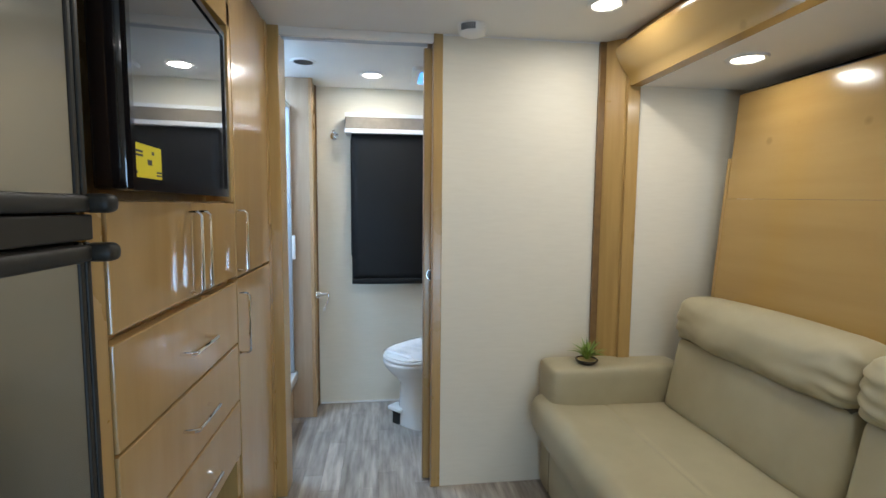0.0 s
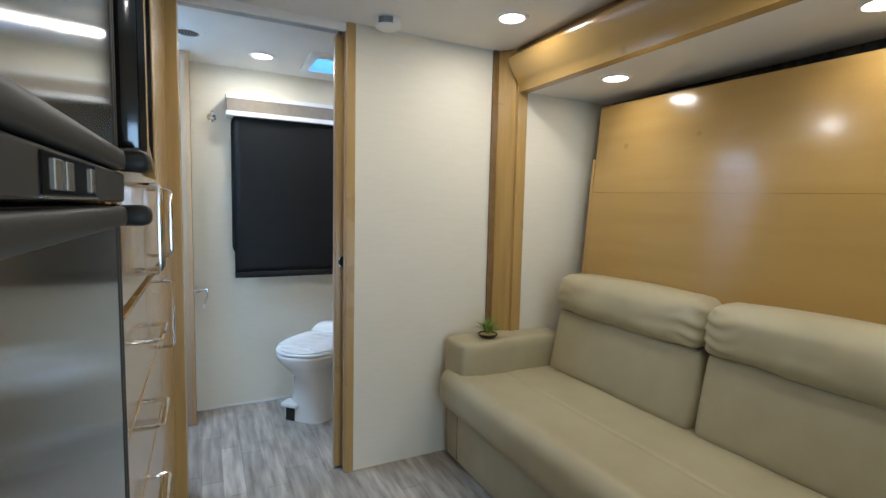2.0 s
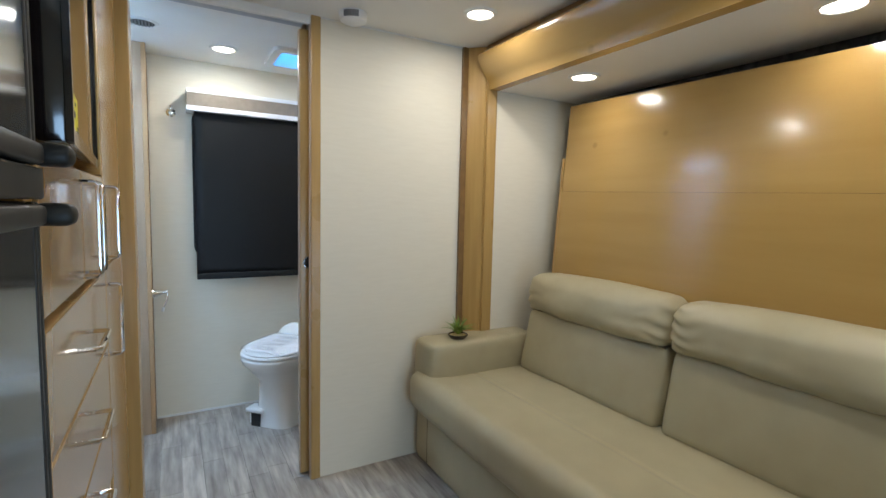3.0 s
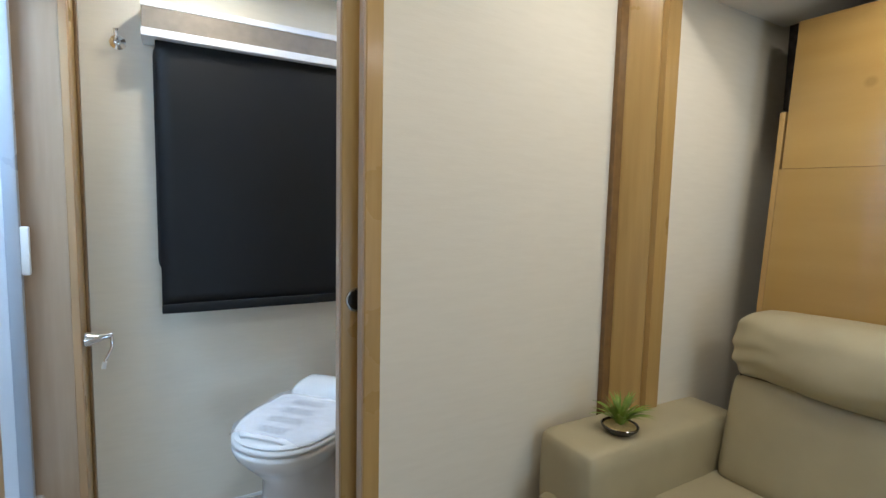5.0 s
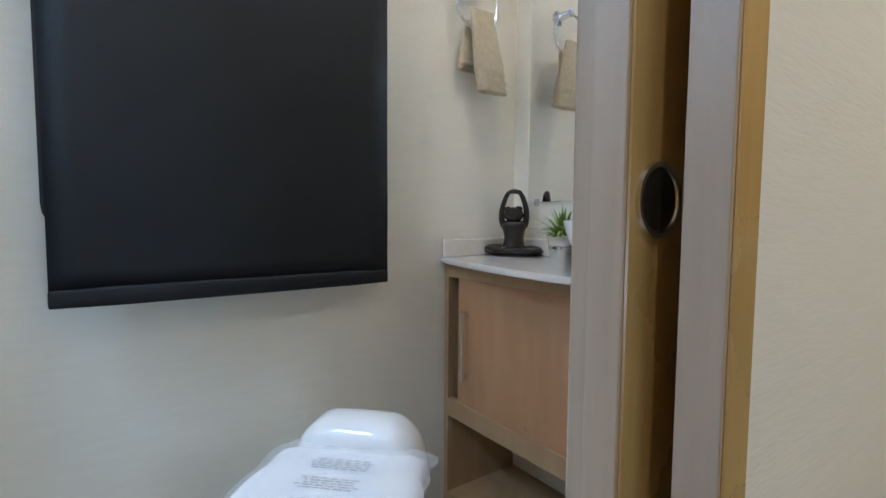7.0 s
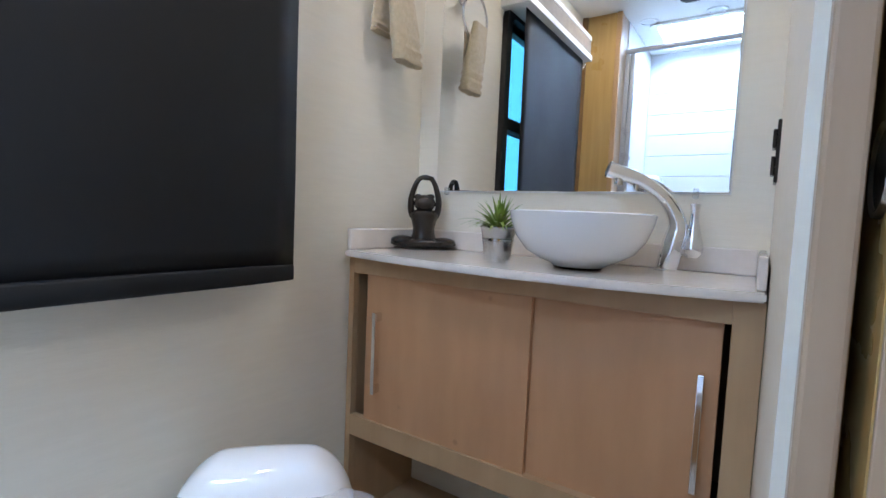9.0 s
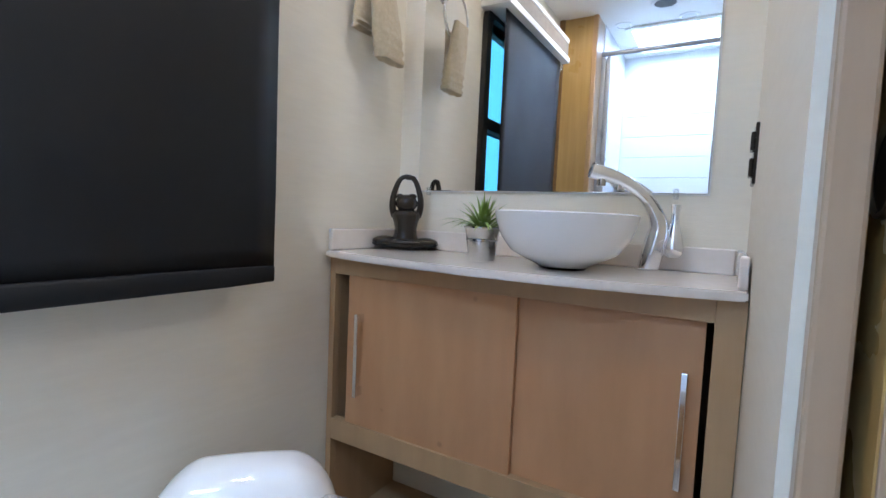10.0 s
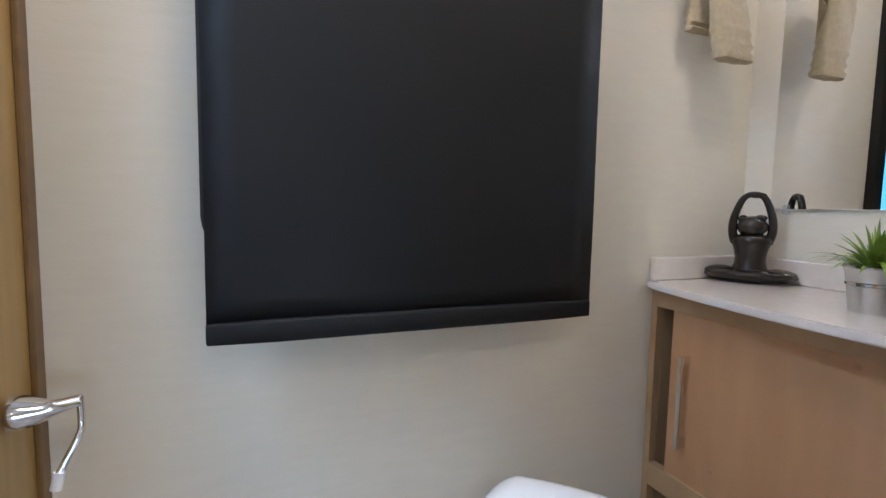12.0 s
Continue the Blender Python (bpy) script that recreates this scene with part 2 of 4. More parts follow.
def soft(x0, x1, y0, y1, z0, z1, r, cuts=(8, 16, 8), puff=0.0, wobble=0.0, size=6.0):
    """An upholstered block: rounded by r, puffed out in the middle of its faces, a little uneven."""
    bm = bmesh.new()
    lo, hi = Vector((x0, y0, z0)), Vector((x1, y1, z1))
    grid = {}

    def vert(i, j, k):
        if (i, j, k) not in grid:
            f = Vector((i / cuts[0], j / cuts[1], k / cuts[2]))
            # crowd the rings toward the edges so that the rounding is smooth
            f = Vector([0.5 - 0.5 * math.cos(math.pi * v) for v in f])
            p = Vector([lo[a] + (hi[a] - lo[a]) * f[a] for a in range(3)])
            inner = Vector([min(max(p[a], lo[a] + r), hi[a] - r) for a in range(3)])
            d = p - inner
            if d.length > 1e-6:
                p = inner + d.normalized() * r
            c = (lo + hi) / 2
            h = (hi - lo) / 2
            u = [(p[a] - c[a]) / h[a] for a in range(3)]
            for a in range(3):
                b, e = (a + 1) % 3, (a + 2) % 3
                p[a] += puff * u[a] * max(0, 1 - u[b] ** 2) * max(0, 1 - u[e] ** 2)
            if wobble:
                p += wobble * noise.noise_vector(p * size)
            grid[i, j, k] = bm.verts.new(p)
        return grid[i, j, k]

    for axis in range(3):
        a, b = (axis + 1) % 3, (axis + 2) % 3
        for end in (0, cuts[axis]):
            for i in range(cuts[a]):
                for j in range(cuts[b]):
                    q = []
                    for di, dj in ((0, 0), (1, 0), (1, 1), (0, 1)):
                        k = [0, 0, 0]
                        k[axis], k[a], k[b] = end, i + di, j + dj
                        q.append(vert(*k))
                    bm.faces.new(q)
    bmesh.ops.recalc_face_normals(bm, faces=bm.faces[:])
    return bm


def extrude(profile, axis, a, b):
    """A closed profile drawn out along an axis. axis 'y': (x, z) pairs; 'z': (x, y) pairs; 'x': (y, z) pairs."""
    bm = bmesh.new()
    put = {"y": lambda p, t: (p[0], t, p[1]), "z": lambda p, t: (p[0], p[1], t), "x": lambda p, t: (t, p[0], p[1])}[axis]
    one, two = ([bm.verts.new(put(p, t)) for p in profile] for t in (a, b))
    n = len(profile)
    for i in range(n):
        bm.faces.new((one[i], one[(i + 1) % n], two[(i + 1) % n], two[i]))
    bm.faces.new(one[::-1])
    bm.faces.new(two)
    bmesh.ops.recalc_face_normals(bm, faces=bm.faces[:])
    return bm


def rounded(w, h, r, steps=6):
    """The outline of a rounded rectangle about the middle, w wide and h high."""
    out = []
    for cx, cy, start in ((w / 2 - r, h / 2 - r, 0), (r - w / 2, h / 2 - r, 90), (r - w / 2, r - h / 2, 180), (w / 2 - r, r - h / 2, 270)):
        for i in range(steps + 1):
            a = radians(start + 90 * i / steps)
            out.append((cx + r * math.cos(a), cy + r * math.sin(a)))
    return out


def ring(outer, inner, axis, a, b):
    """A frame between two outlines of as many points, drawn out along an axis."""
    bm = bmesh.new()
    put = {"y": lambda p, t: (p[0], t, p[1]), "z": lambda p, t: (p[0], p[1], t), "x": lambda p, t: (t, p[0], p[1])}[axis]
    v = [[bm.verts.new(put(p, t)) for p in line] for t in (a, b) for line in (outer, inner)]
    n = len(outer)
    for i in range(n):
        j = (i + 1) % n
        bm.faces.new((v[0][i], v[0][j], v[1][j], v[1][i]))
        bm.faces.new((v[2][i], v[2][j], v[3][j], v[3][i]))
        bm.faces.new((v[0][i], v[0][j], v[2][j], v[2][i]))
        bm.faces.new((v[1][i], v[1][j], v[3][j], v[3][i]))
    bmesh.ops.recalc_face_normals(bm, faces=bm.faces[:])
    return bm


def bar_handle(parent, a, b, out, radius=0.005, mat=None, name="handle", label="polished chrome bar handle"):
    """A squared bow handle from a to b that stands off by the vector out."""
    a, b, out = Vector(a), Vector(b), Vector(out)
    along = (b - a).normalized()
    e = along * 0.006
    pts = [a, a + out * 0.8, a + out + e, b + out - e, b + out * 0.8, b]
    return part(name, tube(pts, radius, 8), mat or chrome, parent, label, smooth=True)


def disc_lamp(name, at, watts, size, colour, aim=(0, 0, -1)):
    lamp = new(name, bpy.data.lights.new(name, "AREA"))
    lamp.data.shape, lamp.data.size, lamp.data.energy, lamp.data.color = "DISK", size, watts, colour
    lamp.matrix_world = look(at, Vector(at) + Vector(aim))
    return lamp


# ---- the shell ----
CEIL, FRONT, BACK, WINDOW_Y, MIRROR_X = 2.03, 1.96, 2.08, 2.97, 1.052
floor = structure("floor", box(-1.2, 1.8, -2.1, 3.1, -0.06, -0.003), joint_dark, "grey wood-look plank floor", "floor")
# ceiling, left open for the skylight and the roof vent
SKY = (-1.02, -0.62, 2.22, 2.66)
VENT = (0.23, 0.51, 2.47, 2.75)
bm = bmesh.new()
for b in ((-1.2, 1.8, -2.1, 2.22), (-1.2, -1.02, 2.22, 2.66), (-0.62, 0.23, 2.22, 2.66), (0.23, 1.8, 2.22, 2.47), (0.51, 1.8, 2.47, 2.66),
          (-1.2, 0.23, 2.66, 3.1), (0.23, 0.51, 2.75, 3.1), (0.51, 1.8, 2.66, 3.1)):
    box(*b, CEIL, CEIL + 0.06, bm=bm)
structure("ceiling", bm, ceiling_white, "plain white ceiling panels", "ceiling")
structure("wall_left", box(-1.2, -1.14, -2.1, 3.1, 0, CEIL), wallpaper, "cream linen-textured wall", "wall")
# unseen rear wall; its opening is added to let the daylight lamp in
bm = bmesh.new()
for b in ((-1.14, 0.1, 0, CEIL), (1.2, 1.74, 0, CEIL), (0.1, 1.2, 0, 0.1), (0.1, 1.2, 0.85, CEIL)):
    box(b[0], b[1], -2.1, -2.04, b[2], b[3], bm=bm)
structure("wall_rear", bm, wallpaper, "cream rear wall with an unseen, assumed opening for the daylight", "wall")
structure("wall_alcove_back", box(1.74, 1.8, -2.1, 3.1, 0, CEIL), cavity_dark, "dark back of the bed alcove", "wall")
structure("wall_kitchen_right", box(1.71, 1.74, -2.04, -0.36, 0, CEIL), wallpaper, "cream linen-textured wall", "wall")
structure("wall_partition", box(0.298, 1.158, FRONT, FRONT + 0.028, 0, CEIL), wallpaper, "cream linen-textured partition wall", "wall")
structure("wall_pocket", box(0.262, 1.158, BACK - 0.024, BACK, 0, CEIL), wallpaper, "cream linen-textured wall behind the sliding door", "wall")
structure("wall_alcove_side", box(1.158, 1.74, 1.876, 1.99, 0, CEIL), wallpaper, "cream linen-textured side of the bed alcove", "wall")
structure("wall_mirror", box(MIRROR_X, MIRROR_X + 0.06, BACK, WINDOW_Y, 0, CEIL), wallpaper, "cream linen-textured wall behind the mirror", "wall")
structure("wall_left_partition", box(-1.14, -0.44, 1.975, BACK, 0, CEIL), wallpaper, "cream wall between pantry and shower", "wall")
WX0, WX1, WZ0, WZ1 = -0.12, 0.53, 0.97, 1.72
bm = bmesh.new()
for b in ((-1.14, WX0, 0, CEIL), (WX1, 1.74, 0, CEIL), (WX0, WX1, 0, WZ0), (WX0, WX1, WZ1, CEIL)):
    box(b[0], b[1], WINDOW_Y, WINDOW_Y + 0.08, b[2], b[3], bm=bm)
structure("wall_window", bm, wallpaper, "cream linen-textured bathroom wall", "wall")

# door lining and trims
structure("trim_front", box(0.258, 0.298, FRONT - 0.006, FRONT + 0.028, 0, CEIL, 0.003), maple_up, "honey maple door trim", "trim")
# back trim takes the maple with daylight in its colour
structure("trim_back", box(0.240, 0.262, BACK - 0.03, BACK - 0.008, 0, CEIL, 0.003), daylit_maple, "honey maple door trim", "trim")
structure("trim_left", box(-0.44, -0.385, FRONT - 0.006, BACK + 0.004, 0, CEIL, 0.003), maple_up, "honey maple door jamb", "trim")
structure("trim_door_track", box(-0.385, 0.258, FRONT + 0.005, FRONT + 0.022, CEIL - 0.036, CEIL, 0.002), ceiling_white, "white fascia of the sliding-door track", "trim")
structure("trim_track_rail", box(-0.385, 0.235, FRONT + 0.03, BACK - 0.04, CEIL - 0.03, CEIL), grey_metal, "grey metal sliding-door rail", "trim")
structure("trim_ceiling_joint", box(0.298, 1.012, FRONT - 0.004, FRONT, CEIL - 0.006, CEIL), sealant, "thin cream ceiling bead", "trim")
structure("baseboard", box(-0.36, 0.77, WINDOW_Y - 0.008, WINDOW_Y, 0, 0.012, 0.002), sealant, "thin white sealant line along the floor", "trim")

# thin piece on the trim's side, coloured as daylit maple
structure("trim_front_edge", box(0.254, 0.258, FRONT - 0.005, FRONT + 0.027, 0, CEIL - 0.037, 0.001), daylit_maple, "door trim edge, paled as lit by the shower's daylight", "trim")

# sliding door, nearly all in its pocket
door = thing("door_1", (0.64, 2.025, 0), label="honey maple sliding door slid open into its pocket", category="door", kind="structure")
# thin piece on the door's edge, coloured as daylit maple
part("edge_band", box(0.220, 0.224, 2.0105, 2.0395, 0.013, 1.984, 0.001), daylit_maple, door, "door edge paled as lit by the shower's daylight")
part("panel", box(0.224, 1.04, 2.01, 2.04, 0.012, 1.985, 0.003), maple_up, door)
for y, s in ((2.01, -1), (2.04, 1)):
    pull = lathe([(0.0, 0.0008), (0.0235, 0.0008), (0.0245, 0.003), (0.028, 0.0032), (0.029, 0.0)], steps=30)
    pull.transform(pose(0.262, y, 0.985, -90 * s, 0, 0))
    plate = part("door_pull", pull, nickel, door, "round recessed nickel pull", smooth=True)
    well = lathe([(0.0, 0.0014), (0.0232, 0.0014)], steps=30)
    well.transform(pose(0.262, y, 0.985, -90 * s, 0, 0))
    part("well", well, bronze, plate, "dark finger well")

# frame of the bed alcove: moulded post and header
post_profile = [(1.03, 1.959), (1.03, 1.944), (1.034, 1.938), (1.052, 1.922), (1.056, 1.917), (1.075, 1.898), (1.092, 1.882), (1.099, 1.883), (1.1, 1.866), (1.154, 1.866), (1.157, 1.869), (1.157, 1.959)]
structure("trim_alcove_post", extrude(post_profile, "z", 0, CEIL), maple_up, "moulded honey maple alcove post", "trim", smooth=True)
# added strip whose dark colour paints the shaded side of the post
structure("trim_post_return", box(1.0, 1.03, 1.942, 1.9595, 0, CEIL, 0.002), maple_dark, "strip beside the alcove post, darkened to paint its shaded side", "trim")
head_profile = [(1.157, 1.992), (1.05, 1.992), (1.03, 1.975), (1.03, 1.955), (1.042, 1.93), (1.06, 1.9), (1.085, 1.868), (1.1, 1.85), (1.104, 1.822), (1.154, 1.822), (1.157, 1.826)]
structure("trim_alcove_header", extrude(head_profile, "y", -0.3, 1.86), maple_along, "moulded honey maple header over the bed alcove", "trim", smooth=True)
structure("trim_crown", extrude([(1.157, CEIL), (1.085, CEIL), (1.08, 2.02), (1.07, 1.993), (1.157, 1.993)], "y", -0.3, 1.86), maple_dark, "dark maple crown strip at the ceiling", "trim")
structure("ceiling_alcove", box(1.158, 1.70, -0.3, 1.875, 1.828, 1.86), ceiling_white, "low white ceiling of the bed alcove", "ceiling")
structure("wall_alcove_end", box(1.12, 1.74, -0.36, -0.3, 0, CEIL), wallpaper, "cream end wall of the bed alcove", "wall")

# separate front board carries the daylight tint; the stub's body stays golden
structure("wall_stub_face", box(-0.52, -0.386, 2.768, 2.775, 0, CEIL, 0.001), daylit_maple, "maple facing beside the shower, paled as daylit", "wall")
# stub wall beside the shower
structure("wall_shower_stub", box(-0.52, -0.374, 2.775, WINDOW_Y, 0, CEIL, 0.002), maple_up, "maple-faced stub wall beside the shower", "wall")
structure("trim_stub", box(-0.386, -0.364, 2.765, 2.79, 0, CEIL, 0.003), vanity_wood, "slim maple corner trim", "trim")

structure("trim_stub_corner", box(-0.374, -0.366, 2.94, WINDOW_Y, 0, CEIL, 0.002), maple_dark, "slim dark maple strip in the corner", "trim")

# ---- shower ----
shower = thing("shower_stall", (-0.83, 2.43, 0), label="white moulded shower stall with tiled pattern", category="shower")
part("threshold", box(-0.53, -0.47, BACK, 2.775, 0.24, 0.30, 0.012), shower_white, shower, smooth=True)
part("base_panel", box(-0.52, -0.50, BACK, 2.775, 0, 0.24), vanity_wood, shower, "pale wood base panel")
part("pan", box(-1.13, -0.53, BACK, 2.775, 0.16, 0.20), shower_white, shower)
part("side_wall", box(-1.13, -0.52, BACK, BACK + 0.012, 0.2, CEIL), shower_white, shower)
part("side_wall", box(-1.13, -0.52, 2.763, 2.775, 0.2, CEIL), shower_white, shower)
part("back_wall", box(-1.14, -1.122, BACK, 2.775, 0.2, CEIL), shower_white, shower)
z = 0.22
while z < 1.80:
    part("tile", box(-1.122, -1.117, BACK + 0.014, 2.761, z, min(z + 0.1265, 1.85), 0.0025), shower_white, shower)
    z += 0.13
part("shelf", soft(-1.118, -0.98, 2.64, 2.763, 1.17, 1.26, 0.03, (6, 6, 4)), shower_white, shower, smooth=True)
rail = part("top_rail", tube([(-0.5, BACK, 1.865), (-0.5, 2.775, 1.865)], 0.013, 10), grey_metal, shower, "dark grey screen rail", smooth=True)
part("bracket", box(-0.525, -0.475, BACK, BACK + 0.03, 1.84, 1.89, 0.008), white_plastic, rail)
screen = thing("shower_screen", (-0.5, 2.74, 0.3), label="retracted shower screen in its upright housing, greyed as shaded", category="shower screen")
part("housing", box(-0.524, -0.496, 2.742, 2.774, 0.30, 1.852, 0.008), screen_shaded, screen, smooth=True)
grip = part("pull_bar", box(-0.52, -0.485, 2.716, 2.739, 0.302, 1.85, 0.006), screen_shaded, screen, smooth=True)
part("grip", box(-0.487, -0.466, 2.719, 2.736, 0.98, 1.12, 0.005), white_plastic, grip, "white plastic grip", smooth=True)

# skylight over the shower
skylight = thing("skylight", (-0.82, 2.44, CEIL), label="white-framed skylight bright with daylight", category="skylight", kind="structure")
x0, x1, y0, y1 = SKY
rim = lambda g, r: [((x0 + x1) / 2 + px, (y0 + y1) / 2 + py) for px, py in rounded(x1 - x0 + g, y1 - y0 + g, r)]
part("frame", ring(rim(0.05, 0.04), rim(-0.02, 0.02), "z", CEIL - 0.012, CEIL), white_plastic, skylight)
part("shaft", ring(rim(0.012, 0.02), rim(-0.004, 0.02), "z", CEIL, CEIL + 0.16), white_plastic, skylight)
pane = part("pane", extrude(rim(0.012, 0.02), "z", CEIL + 0.16, CEIL + 0.166), skylight_acrylic, skylight)
pane.visible_shadow = False
sky_lamp = new("skylight_daylight", bpy.data.lights.new("skylight_daylight", "AREA"))
sky_lamp.data.shape, sky_lamp.data.size, sky_lamp.data.size_y = "RECTANGLE", 0.36, 0.40
sky_lamp.data.energy, sky_lamp.data.color = SKYLIGHT_WATTS, (0.40, 0.66, 1.0)
sky_lamp.matrix_world = look((-0.82, 2.44, CEIL + 0.12), (-0.82, 2.4401, 0))

# unseen area lamp added behind for low bluish daylight, in an assumed cab opening
rear_fill = new("rear_daylight_fill", bpy.data.lights.new("rear_daylight_fill", "AREA"))
rear_fill.data.shape, rear_fill.data.size, rear_fill.data.size_y = "RECTANGLE", 1.0, 0.7
rear_fill.data.energy, rear_fill.data.color = REAR_FILL_WATTS, (0.42, 0.68, 1.0)
rear_fill.matrix_world = look((0.65, -2.07, 0.475), (0.6, 0, 0.475))

# roof vent with its blue dome
vent = thing("roof_vent", (0.37, 2.61, CEIL), label="square white roof vent with blue-lit dome", category="roof vent", kind="structure")
x0, x1, y0, y1 = VENT
rimv = lambda g, r: [((x0 + x1) / 2 + px, (y0 + y1) / 2 + py) for px, py in rounded(x1 - x0 + g, y1 - y0 + g, r)]
part("frame", ring(rimv(0.06, 0.03), rimv(-0.02, 0.02), "z", CEIL - 0.02, CEIL), white_plastic, vent)
part("shaft", ring(rimv(0.012, 0.02), rimv(-0.004, 0.02), "z", CEIL, CEIL + 0.10), white_plastic, vent)
part("dome", extrude(rimv(0.012, 0.02), "z", CEIL + 0.10, CEIL + 0.106), dome_acrylic, vent, "blue acrylic dome lit by the sky")

# ---- window, blind ----
window = thing("window_1", (0.205, WINDOW_Y, 0.93), label="black-framed tinted window behind a drawn blind", category="window", kind="structure")
cx, cz, ww, wh = 0.191, 1.345, 0.70, 0.83
ro = [(cx + a, cz + b) for a, b in rounded(ww, wh, 0.06)]
ri = [(cx + a, cz + b) for a, b in rounded(ww - 0.08, wh - 0.08, 0.035)]
part("window_frame", ring(ro, ri, "y", WINDOW_Y - 0.022, WINDOW_Y + 0.05), black_plain, window)
part("mullion", box(cx - 0.34, cx + 0.34, WINDOW_Y - 0.012, WINDOW_Y + 0.05, 1.30, 1.345), black_plain, window)
for a, b in ((cz - wh / 2 + 0.03, 1.30), (1.345, cz + wh / 2 - 0.03)):
    g = part("pane", box(cx - 0.345, cx + 0.345, WINDOW_Y + 0.02, WINDOW_Y + 0.025, a, b), window_glass, window)
    g.visible_shadow = False
blind = thing("roller_blind", (0.19, 2.9, 0.8), label="drawn black blackout roller blind with taupe valance", category="blind")
bm = bmesh.new()
nx, nz = 14, 24
grid = [[bm.verts.new((-0.149 + 0.672 * i / nx, 2.884 + 0.0025 * math.sin(3.1 * i / nx + 1) * (1 - k / nz) + 0.0012 * noise.noise((i * 0.4, k * 0.3, 2)), 0.833 + 0.91 * k / nz)) for k in range(nz + 1)] for i in range(nx + 1)]
for i in range(nx):
    for k in range(nz):
        bm.faces.new((grid[i][k], grid[i + 1][k], grid[i + 1][k + 1], grid[i][k + 1]))
cloth = part("cloth", bm, blackout, blind, smooth=True)
cloth.modifiers.new("thickness", "SOLIDIFY").thickness = 0.0012
part("hem_bar", soft(-0.150, 0.524, 2.877, 2.893, 0.803, 0.839, 0.007, (4, 12, 4)), blackout, blind, "slim covered hem bar", smooth=True)
valance = part("valance", box(-0.184, 0.565, 2.858, 2.969, 1.764, 1.834, 0.002), valance_tan, blind, "taupe valance board")
part("top_strip", box(-0.186, 0.567, 2.856, 2.969, 1.834, 1.855, 0.002), white_plastic, valance, "white top strip")
part("bottom_strip", box(-0.187, 0.568, 2.850, 2.969, 1.737, 1.763, 0.002), white_plastic, valance, "white bottom strip")

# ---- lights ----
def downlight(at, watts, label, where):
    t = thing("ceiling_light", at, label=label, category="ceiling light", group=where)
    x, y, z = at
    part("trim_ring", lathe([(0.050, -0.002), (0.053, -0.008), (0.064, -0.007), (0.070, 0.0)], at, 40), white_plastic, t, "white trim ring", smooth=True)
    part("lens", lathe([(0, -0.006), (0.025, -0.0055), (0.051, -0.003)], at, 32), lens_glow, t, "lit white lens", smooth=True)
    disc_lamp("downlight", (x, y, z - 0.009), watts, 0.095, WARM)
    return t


# the last two positions are unseen lamps, added to fill the room
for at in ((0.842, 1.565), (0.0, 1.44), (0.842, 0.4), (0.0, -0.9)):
    downlight((*at, CEIL), LAMP_WATTS, "lit round recessed downlight in the white ceiling, two of four added", "main ceiling downlights")
# the third lies out of view, added to carry the row on
for x, y in ((1.318, 1.45), (1.365, 0.535), (1.38, -0.1)):
    downlight((x, y, 1.828), ALCOVE_WATTS, "lit round downlight under the bed alcove's low ceiling", "alcove downlights")
downlight((-0.016, 2.648, CEIL), BATH_WATTS, "lit round downlight in the bathroom ceiling", "bathroom downlights")

downlight((0.66, 2.52, CEIL), 2.1, "lit round downlight in the ceiling over the vanity", "bathroom downlights")

for x, y in ((-0.565, 2.68), (-0.565, 2.36)):
    spot = thing("shower_light", (x, y, CEIL), label="small white round light above the shower, switched off", category="ceiling light", group="shower lights")
    part("trim_ring", lathe([(0.034, -0.002), (0.036, -0.006), (0.045, -0.005), (0.050, 0.0)], (x, y, CEIL), 36), white_plastic, spot, smooth=True)
    part("lens", lathe([(0, -0.004), (0.018, -0.0038), (0.035, -0.002)], (x, y, CEIL), 28), shower_white, spot, "frosted white lens", smooth=True)

alarm = thing("smoke_alarm", (0.402, 1.845, CEIL), label="small white round smoke alarm on the ceiling", category="smoke alarm")
part("body", lathe([(0, -0.042), (0.035, -0.042), (0.052, -0.034), (0.057, -0.02), (0.057, 0)], (0.402, 1.845, CEIL), 40), white_plastic, alarm, smooth=True)
bm = bmesh.new()
for i in range(7):
    a = radians(215 + i * 9)
    bm2 = box(0.05, 0.0585, -0.004, 0.004, -0.030, -0.006)
    bm2.transform(pose(0.402, 1.845, CEIL, 0, 0, 215 + i * 9))
    merge(bm, bm2)
part("grille", bm, grey_plastic, alarm, "grey sounder slots")

air = thing("ceiling_vent", (-0.362, 2.452, CEIL), label="round ceiling air vent with dark slats", category="air vent")
part("rim", lathe([(0.05, 0), (0.05, -0.006), (0.062, -0.005), (0.066, 0)], (-0.362, 2.452, CEIL), 36), white_plastic, air, smooth=True)
part("backing", lathe([(0, -0.001), (0.05, -0.001)], (-0.362, 2.452, CEIL), 30), black_plain, air)
for i in range(-3, 4):
    h = math.sqrt(0.0025 - (i * 0.013) ** 2)
    b = box(-0.003, 0.003, -h, h, -0.006, -0.001)
    b.transform(pose(-0.362 + i * 0.013, 2.452, CEIL))
    part("slat", b, grey_plastic, air)

